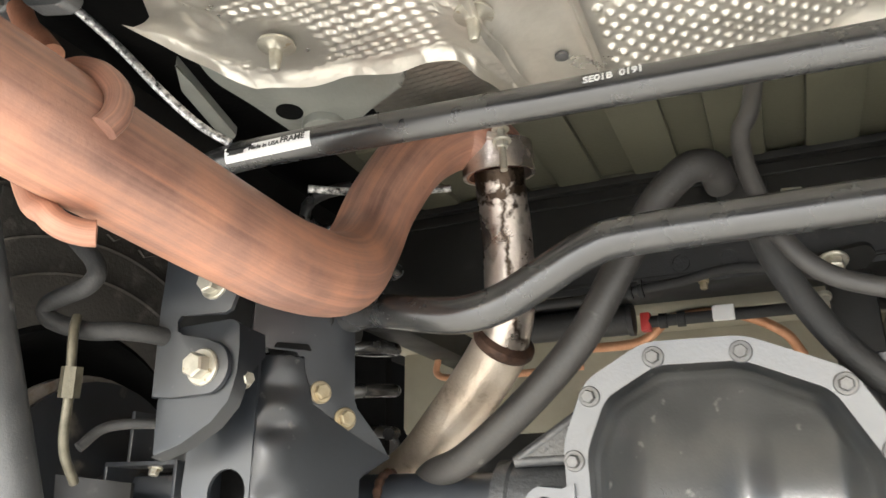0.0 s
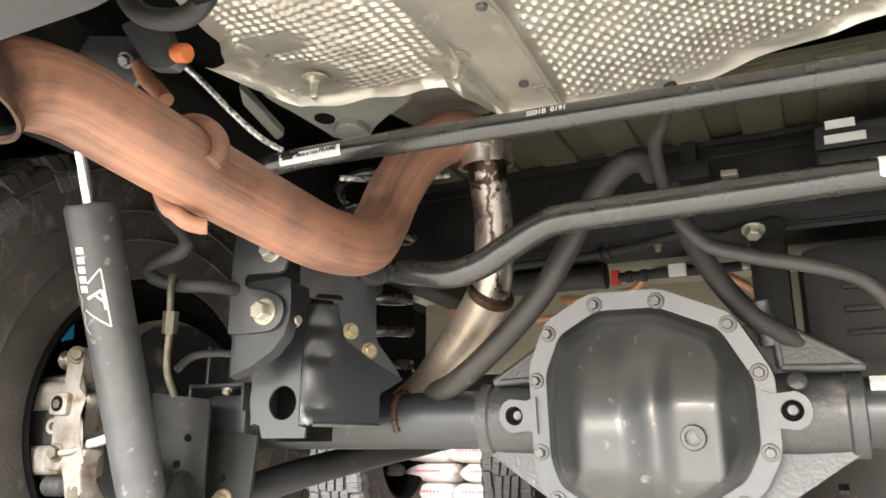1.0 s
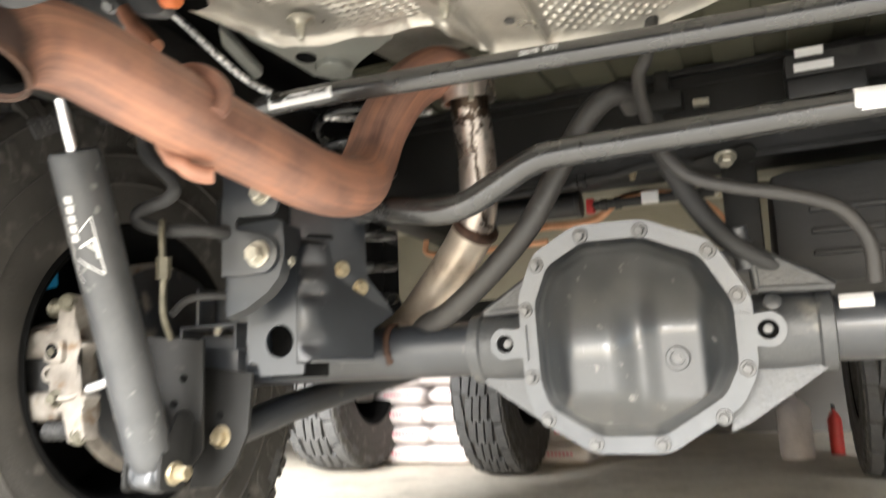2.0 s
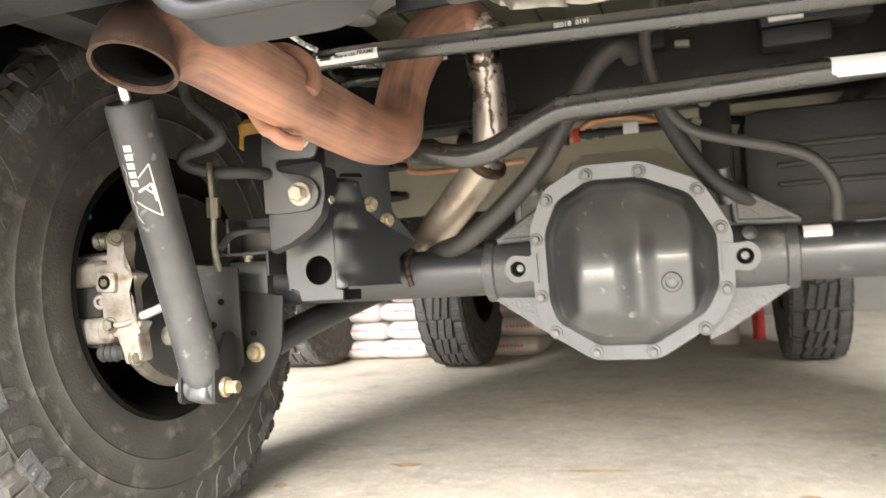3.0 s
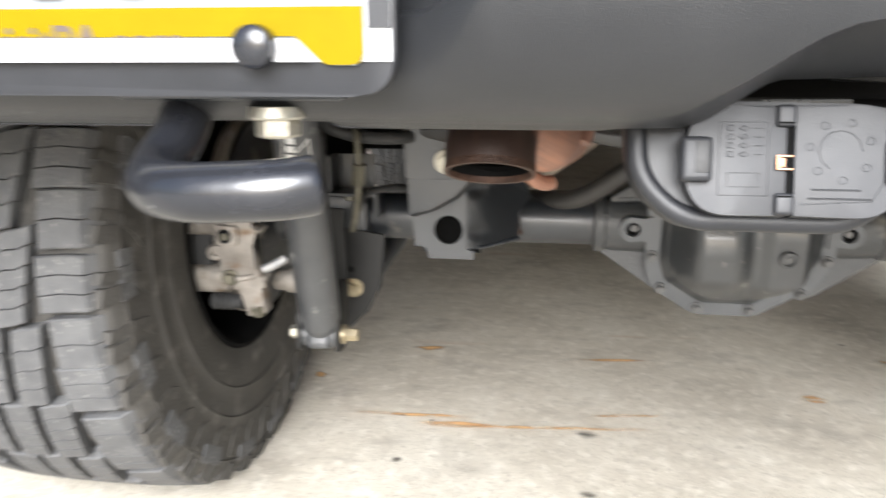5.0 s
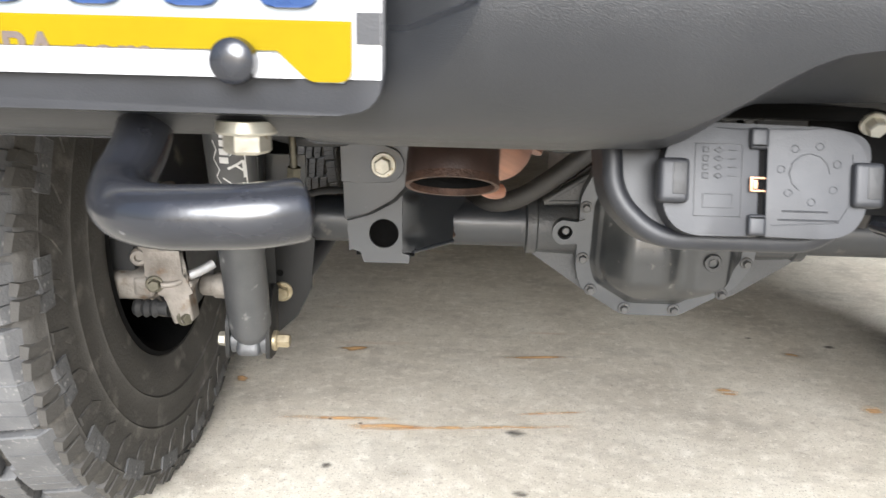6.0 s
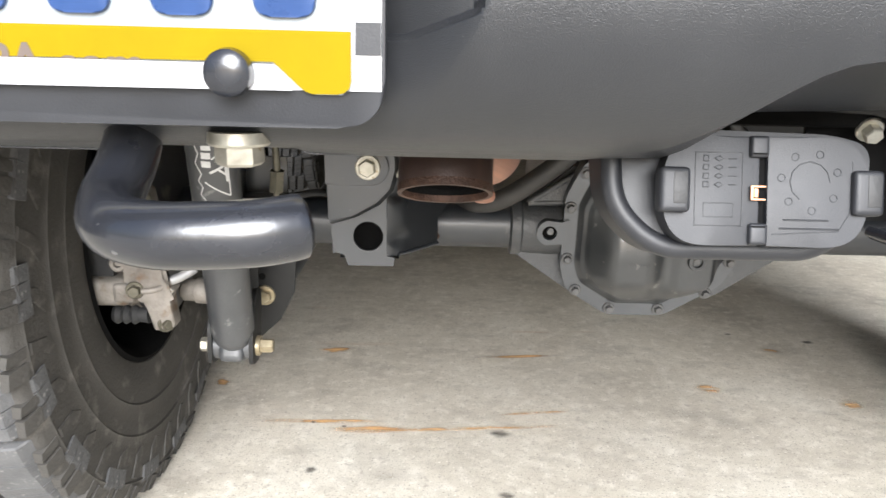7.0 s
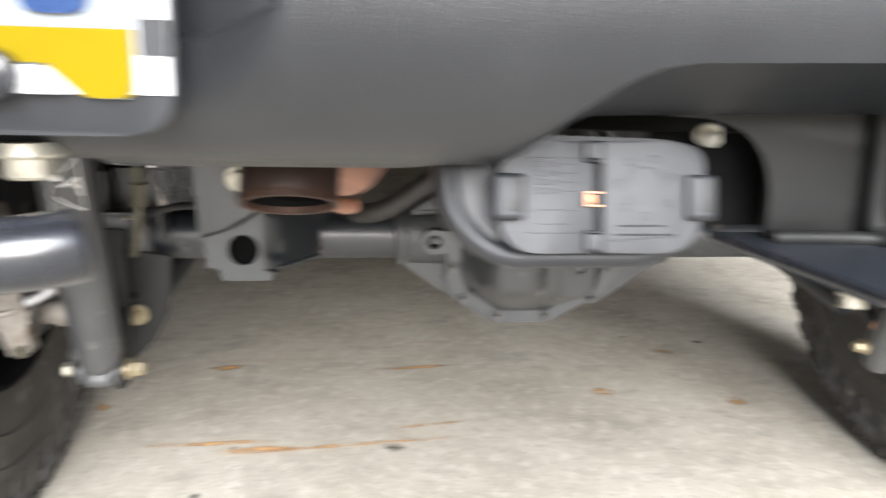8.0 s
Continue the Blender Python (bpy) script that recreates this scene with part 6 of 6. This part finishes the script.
def socket():
    S = facing(0.094, -0.659, 0.640, -14)
    shell = [(-0.088, 0.034), (-0.084, -0.010), (-0.055, -0.038), (0.045, -0.038), (0.072, -0.012), (0.074, 0.03), (0.05, 0.036), (-0.06, 0.038)]
    bm = bmesh.new()
    slab(bm, rounded(shell, 0.03, 10), 0.040, S @ pose(0, 0, -0.014), bev=0.005)
    so = part("trailer_socket", bm, CONN, car, "grey-black plastic trailer socket with two closed lids", angle=20)

    def end(cx, w, sx, n=28):
        """The rounded outer end of a lid, between a half circle and a square."""
        pts = []
        for k in range(n + 1):
            a = radians(90 - 180 * k / n)
            c, q = math.cos(a), math.sin(a)
            pts.append((cx + sx * w * max(0, c) ** 0.72, 0.0315 * math.copysign(abs(q) ** 0.72, q)))
        return pts
    bm = bmesh.new()
    slab(bm, [(0.0012, -0.0315), (0.0012, 0.0315)] + end(-0.026, 0.0285, -1), 0.020, S @ pose(0, 0, 0.004), bev=0.0022)
    part("lid", bm, CONN, so, "closed four-pin lid", angle=30)
    bm = bmesh.new()
    slab(bm, end(0.034, 0.0285, 1) + [(0.0046, -0.0315), (0.0046, 0.0315)], 0.022, S @ pose(0, 0, 0.006), bev=0.0022)
    part("lid", bm, CONN, so, "closed seven-pin lid", angle=30)
    for x in (-0.049, 0.061):
        bm = bmesh.new()
        box(bm, (0, 0, 0), (0.0175, 0.026, 0.013), bev=0.0035, seg=3)
        bm.transform(S @ pose(x, 0.0, 0.0045))
        part("finger_tab", bm, CONN, so, angle=40)
        bm = bmesh.new()
        box(bm, (0, 0, 0), (0.0080, 0.018, 0.0012), bev=0.0004)
        bm.transform(S @ pose(x + 0.0028, 0.001, 0.0108))
        part("tab_recess", bm, TANKM, so, "dark finger recess in the tab")
    bm = bmesh.new()
    box(bm, (0, 0, 0), (0.0042, 0.062, 0.006))
    bm.transform(S @ pose(0.0028, 0, -0.001))
    part("hinge_gap", bm, LINER, so, "dark hinge gap", smooth=False)
    for y in (0.0255, -0.0245):
        bm = bmesh.new()
        box(bm, (0, 0, 0), (0.0105, 0.0125, 0.0075), bev=0.0022, seg=3)
        bm.transform(S @ pose(-0.0002, y, 0.0040))
        part("hinge_knuckle", bm, CONN, so, angle=40)
        bm = bmesh.new()
        box(bm, (0, 0, 0), (0.0078, 0.0009, 0.0008))
        bm.transform(S @ pose(-0.0005, y - math.copysign(0.0042, y), 0.0079))
        part("knuckle_slit", bm, LINER, so, "dark slit beside the knuckle", smooth=False)
    bm = bmesh.new()
    for c, d in (((-0.0040, 0.0, 0.0), (0.0016, 0.0084, 0.0014)), ((-0.0002, 0.0037, 0.0), (0.0080, 0.0010, 0.0012)), ((-0.0002, -0.0037, 0.0), (0.0080, 0.0010, 0.0012)), ((-0.0016, 0.0, -0.0002), (0.0022, 0.0050, 0.0010))):
        box(bm, c, d, bev=0.0003)
    bm.transform(S @ pose(0.0, -0.001, 0.0062))
    part("spring_clip", bm, COPPER, so, "copper-coloured spring clip")
    bm = bmesh.new()
    sweep(bm, [S @ Vector((x, y, -0.0165)) for x, y in rounded([(-0.083, 0.07), (-0.079, -0.009), (-0.053, -0.0335), (0.043, -0.0335), (0.067, -0.011), (0.069, 0.02)], 0.028, 10)[10:-10]], 0.0066, 16)
    part("rim_lip", bm, CONN, so, "rounded lip round the lids")

    def mark(strokes, z, w=0.0008):
        for pts in strokes:
            bm = bmesh.new()
            sweep(bm, [S @ Vector((x, y, z - 0.0006)) for x, y in pts], w * 0.42, 6)
            part("lid_mark", bm, CONN, so, "fine raised line on the lid")
    mark([[(-0.036, 0.022), (-0.036, -0.020), (-0.009, -0.020), (-0.009, 0.022), (-0.036, 0.022)]], 0.0047)
    for y in (0.017, 0.012, 0.007, 0.002):
        mark([[(-0.0315, y), (-0.0285, y), (-0.0285, y + 0.003), (-0.0315, y + 0.003), (-0.0315, y)]], 0.0047, 0.0007)
        mark([[(-0.025, y + 0.0015), (-0.0225, y + 0.003), (-0.020, y + 0.0015), (-0.0225, y), (-0.025, y + 0.0015)]], 0.0047, 0.0007)
        mark([[(-0.017, y + 0.0015), (-0.0125, y + 0.0015)]], 0.0047, 0.0007)
    mark([[(-0.031, -0.007), (-0.031, -0.015), (-0.014, -0.015), (-0.014, -0.007), (-0.031, -0.007)]], 0.0047, 0.0007)
    mark([[(0.029 + 0.0115 * math.cos(a), 0.006 + 0.0115 * math.sin(a)) for a in (radians(30 * q) for q in range(12))][:9]], 0.0067, 0.0009)
    for q in range(7):
        a = radians(51 * q + 20)
        x, y = 0.029 + 0.0165 * math.cos(a), 0.006 + 0.0165 * math.sin(a)
        mark([[(x + 0.0022 * math.cos(b_), y + 0.0022 * math.sin(b_)) for b_ in (radians(45 * i_) for i_ in range(9))]], 0.0067, 0.0006)
    mark([[(0.012, -0.021), (0.046, -0.021)], [(0.014, -0.016), (0.040, -0.016)]], 0.0067, 0.0013)
    mark([[(0.053, 0.018), (0.054, 0.004), (0.052, -0.012), (0.046, -0.022), (0.008, -0.0245)]], 0.0067, 0.0008)
    bolt((0.186, -0.60, 0.672), (0, -0.9, -0.45), 0.006, 0.010, ZINC, so)
    tube("socket_wire", [(0.095, -0.56, 0.668), (0.091, -0.51, 0.682), (0.080, -0.50, 0.675), (0.063, -0.50, 0.668), (0.036, -0.50, 0.675), (0.014, -0.50, 0.690), (-0.01, -0.50, 0.725)], 0.0078, RUBBER, so, "black ribbed wire loom")


socket()


def right_bracket():
    # folded foot under the bumper, upright plate with a rounded cut-out before it
    bm = bmesh.new()
    cut = [(-0.048, 0.078)] + [(-0.048 + 0.045 * math.sin(a), 0.033 + 0.045 * math.cos(a)) for a in (radians(t) for t in range(15, 91, 15))]
    slab(bm, [(-0.003, 0.0), (0.40, 0.0), (0.40, 0.095), (-0.10, 0.095), (-0.10, 0.080)] + cut, 0.006, facing(0.228, -0.615, 0.604), bev=0.0015)
    rb = part("hitch_bracket", bm, FRAMEBLACK, car, "black folded steel bracket with a bolt", angle=30)
    bm = bmesh.new()
    slab(bm, rounded([(0.196, -0.596), (0.222, -0.742), (0.56, -0.742), (0.56, -0.596)], 0.008, 4), 0.006, pose(0, 0, 0.606), bev=0.0015)
    part("foot_plate", bm, BLACK, rb, "flat foot of the bracket", angle=30)
    bm = bmesh.new()
    sweep(bm, [(0.197, -0.600, 0.6045), (0.2235, -0.742, 0.6045), (0.56, -0.7435, 0.6045)], 0.0036, 10)
    part("rolled_edge", bm, GLOSS, rb, "worn rolled edge of the foot")
    # pressed bend that stands up from the foot
    bm = bmesh.new()
    sweep(bm, catmull([(0.300, -0.640, 0.607), (0.296, -0.627, 0.612), (0.294, -0.622, 0.625), (0.293, -0.621, 0.66), (0.291, -0.621, 0.695)], 5), 0.0085, 14)
    sweep(bm, catmull([(0.225, -0.625, 0.609), (0.26, -0.626, 0.609), (0.288, -0.630, 0.609), (0.302, -0.642, 0.609)], 5), 0.005, 12)
    part("pressed_bend", bm, FRAMEBLACK, rb, "rounded bend of the plate")
    bm = bmesh.new()
    slab(bm, [(0.0, 0.0), (0.12, 0.0), (0.12, 0.09), (0.0, 0.09)], 0.005, facing(0.298, -0.645, 0.606, 0, 14), bev=0.001)
    part("stepped_panel", bm, FRAMEBLACK, rb)
    for y in (-0.690, -0.705):
        bm = bmesh.new()
        slab(bm, rounded([(0.268, y - 0.003), (0.31, y - 0.003), (0.31, y + 0.003), (0.268, y + 0.003)], 0.003, 4), 0.002, pose(0, 0, 0.6072))
        part("stamped_slot", bm, CASTGREY, rb, "bright stamped slot in the foot", smooth=False)
    # Black sheet put in for the shade of the opening beside the socket.
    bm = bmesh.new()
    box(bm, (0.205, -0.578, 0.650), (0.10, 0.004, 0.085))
    part("inner_plate", bm, LINER, rb, "black sheet standing for the shade in the bracket opening", smooth=False)
    bolt((0.224, -0.712, 0.600), (0, -0.2, -1), 0.0062, 0.009, ZINC, rb, washer=1.2)
    bm = bmesh.new()
    slab(bm, [(-0.46, -0.56), (-0.13, -0.56), (-0.13, -0.50), (-0.44, -0.44)], 0.02, pose(0, 0, 0.70) @ pose(0, 0, 0, 0, 4))
    part("bumper_underside", bm, PLASTIC, car, "grey plastic underside of the bumper corner")
    # lower end of the other shock, in front of its wheel
    bm = bmesh.new()
    m = axis_pose((0.762, -0.041, 0.285), (-0.03, -0.42, 0.9))
    lathe(bm, [(0.020, -0.02), (0.028, 0.02), (0.0305, 0.035), (0.0305, 0.42), (0.012, 0.43)], m, 30)
    rs = part("shock_absorber", bm, SHOCKPAINT, car, "grey-black shock absorber")
    bolt((0.732, -0.041, 0.300), (-1, 0, 0), 0.0085, 0.016, GOLD, rs, label="brass-coloured nut")
    bolt((0.742, -0.055, 0.337), (-0.3, -1, 0), 0.0085, 0.014, COPPER, rs, label="rusty bolt head")


right_bracket()


def right_side_underbody():
    bm = bmesh.new()
    box(bm, (0.69, 0.55, 0.585), (0.56, 0.56, 0.17), bev=0.03)
    tk = part("fuel_tank", bm, TANKM, car, "black plastic fuel tank")
    for k in range(3):
        bm = bmesh.new()
        box(bm, (0.66, 0.268, 0.545 + 0.03 * k), (0.40, 0.012, 0.008), bev=0.003)
        part("moulded_rib", bm, TANKM, tk)
    bm = bmesh.new()
    slab(bm, rounded([(-0.05, 0.0), (0.035, 0.022), (0.045, 0.0), (0.02, -0.03), (-0.03, -0.02)], 0.01), 0.006, Matrix.Translation((0.36, 0.29, 0.70)) @ Matrix.Rotation(radians(180 - 25), 4, "X"))
    box(bm, (0.375, 0.32, 0.61), (0.05, 0.03, 0.17), bev=0.01)
    hb = part("hanger_bracket", bm, FRAMEBLACK, car, "black hanger bracket with a zinc bolt")
    bolt((0.360, 0.285, 0.70), (0, -0.4, -0.9), 0.011, 0.014, ZINC, hb)
    bolt((0.345, 0.30, 0.665), (0, -0.4, -0.9), 0.006, 0.02, ZINC, hb)
    bm = bmesh.new()
    box(bm, (0.53, 0.29, 0.81), (0.16, 0.06, 0.035), bev=0.006)
    box(bm, (0.50, 0.28, 0.775), (0.10, 0.05, 0.03), bev=0.006)
    bx = part("control_module", bm, TANKM, car, "black control module box with white labels")
    for z, w, x in ((0.805, 0.05, 0.487), (0.826, 0.036, 0.483)):
        bm = bmesh.new()
        box(bm, (x, 0.2575, z), (w, 0.002, 0.012))
        part("label", bm, WHITE, bx, "white paper label")
    bm = bmesh.new()
    box(bm, (0.0, 1.05, 0.56), (0.22, 0.3, 0.16), bev=0.03)
    for x in (-0.09, -0.03, 0.03, 0.09):
        box(bm, (x, 0.895, 0.56), (0.012, 0.02, 0.15), bev=0.004)
    tc = part("transfer_case", bm, CASTGREY, car, "cast aluminium gear case with bolts")
    for x, z in ((-0.1, 0.61), (-0.05, 0.63), (0.02, 0.6), (0.08, 0.58), (-0.07, 0.53)):
        bolt((x, 0.888, z), (0, -1, 0), 0.009, 0.014, ZINC, tc)
    tube("drive_shaft", [(AX, 0.36, 0.46), (0.18, 0.9, 0.54)], 0.03, AXLE, car, "black steel drive shaft")


right_side_underbody()


# ---- other things in the garage ----
def sack(x, y, z, rot, first=None, seed=0):
    if first:
        return copy_thing(first, pose(x, y, z, 0, 0, rot))
    root = thing("sack", "filled white plastic sack with pink-red print in a stack", "sack")
    bm = bmesh.new()
    nx, ny = 28, 14
    L, W, H = 0.285, 0.46, 0.105
    top = [[None] * (ny + 1) for _ in range(nx + 1)]
    bot = [[None] * (ny + 1) for _ in range(nx + 1)]
    for i in range(nx + 1):
        for j in range(ny + 1):
            u, v = i / nx * 2 - 1, j / ny * 2 - 1
            e = max(0.0, (1 - abs(u) ** 6) * (1 - abs(v) ** 5)) ** 0.5
            w = 0.006 * noise.noise(Vector((u * 5, v * 5, 3)))
            top[i][j] = bm.verts.new((u * L / 2, v * W / 2, 0.05 + e * (H - 0.05 + w)))
            bot[i][j] = bm.verts.new((u * L / 2, v * W / 2, 0.05 - e * 0.05)) if 0 < i < nx and 0 < j < ny else top[i][j]
    for g_ in (top, bot):
        for i in range(nx):
            for j in range(ny):
                f = (g_[i][j], g_[i + 1][j], g_[i + 1][j + 1], g_[i][j + 1])
                if len(set(f)) == 4:
                    try:
                        bm.faces.new(f)
                    except ValueError:
                        pass
    part("sack_body", bm, BAG, root, angle=180)
    bm = bmesh.new()
    for k in range(8):
        box(bm, (-0.075 + k * 0.0185, -W / 2 + 0.006, 0.058), (0.012, 0.008, 0.016))
    part("sack_print", bm, PINK, root, "pink-red print that cannot be read", smooth=False)
    root.matrix_basis = pose(x, y, z, 0, 0, rot)
    return root


random.seed(5)
s0 = None
for row in range(5):
    for col in range(-1, 4):
        s = sack(-1.45 + col * 0.29 + random.uniform(-0.02, 0.02) + 0.05 * (row % 2), 3.0 + random.uniform(-0.02, 0.02), 0.001 + row * 0.098, random.uniform(-3, 3), s0)
        if s0 is None:
            s0 = s
        tagged(s, group="stacked sacks")

other = thing("parked_vehicle", "dark vehicle parked alongside, only its tyre showing", "vehicle")
wheel(-1.62, 2.62, 0.436, other, 0.02, "dusty black tyre of the other vehicle")
bm = bmesh.new()
box(bm, (-2.28, 3.2, 0.98), (1.5, 3.2, 0.7), bev=0.08)
part("body", bm, LINER, other)


def stain(name, pts, material, label):
    bm = bmesh.new()
    x, y, w, h, rot = pts
    o = []
    for k in range(28):
        a = 2 * math.pi * k / 28
        r = 1 + 0.28 * noise.noise(Vector((math.cos(a) * 1.5 + x * 9, math.sin(a) * 1.5 + y * 7, 0)))
        o.append((w / 2 * r * math.cos(a), h / 2 * r * math.sin(a)))
    m = pose(x, y, 0.0012, 0, 0, rot)
    uv = bm.loops.layers.uv.verify()
    mid = bm.verts.new(m @ Vector((0, 0, 0)))
    rim = [bm.verts.new(m @ Vector((a * 1.35, b * 1.35, 0))) for a, b in o]
    for k in range(28):
        f = bm.faces.new((mid, rim[k], rim[(k + 1) % 28]))
        for lp, r in zip(f.loops, (0, 1, 1)):
            lp[uv].uv = (r, 0)
    return tagged(part(name, bm, material, floor, label, smooth=False), label)


for p in ((-0.30, 0.275, 0.26, 0.017, 2), (-0.22, 0.245, 0.14, 0.026, 4), (-0.05, 0.255, 0.40, 0.015, 6), (0.11, 0.33, 0.14, 0.014, 8), (0.10, 0.62, 0.22, 0.018, 6), (-0.335, 0.64, 0.07, 0.04, 5), (-0.554, 0.441, 0.03, 0.035, 30), (0.50, 0.462, 0.05, 0.04, -30), (0.726, 0.692, 0.05, 0.025, -15), (0.78, 0.40, 0.05, 0.04, 20)):
    stain("rust_mark", p, RUSTSTAIN, "orange rust mark on the concrete")
for p in ((0.032, 0.239, 0.045, 0.03, -20), (-0.305, 0.095, 0.022, 0.018, 30), (-0.268, 0.255, 0.01, 0.01, 0), (-0.33, 0.27, 0.01, 0.01, 0), (0.848, 0.755, 0.03, 0.02, 0), (0.03, 0.03, 0.03, 0.02, 0), (-0.1, -0.1, 0.02, 0.02, 0), (0.66, 0.80, 0.02, 0.015, 0)):
    stain("oil_spot", p, OILSTAIN, "dark oil spot on the concrete")


def garage_can(name, x, y, r, h, material, label):
    root = thing(name, label, "can")
    bm = bmesh.new()
    lathe(bm, [(r * 0.95, 0.001), (r, 0.02), (r, h * 0.75), (r * 0.6, h * 0.88), (r * 0.25, h * 0.92), (r * 0.25, h)], pose(0, 0, 0), 28)
    part("can_body", bm, material, root)
    bm = bmesh.new()
    lathe(bm, [(r * 0.3, h * 0.97), (r * 0.3, h * 1.06), (r * 0.2, h * 1.07)], pose(0, 0, 0), 20)
    part("cap", bm, RUBBER, root)
    root.location = (x, y, 0)


garage_can("white_jug", 0.44, 3.2, 0.075, 0.30, BAG, "cloudy white plastic jug on the garage floor")
garage_can("red_bottle", 0.62, 3.4, 0.032, 0.22, RED, "red plastic bottle on the garage floor")
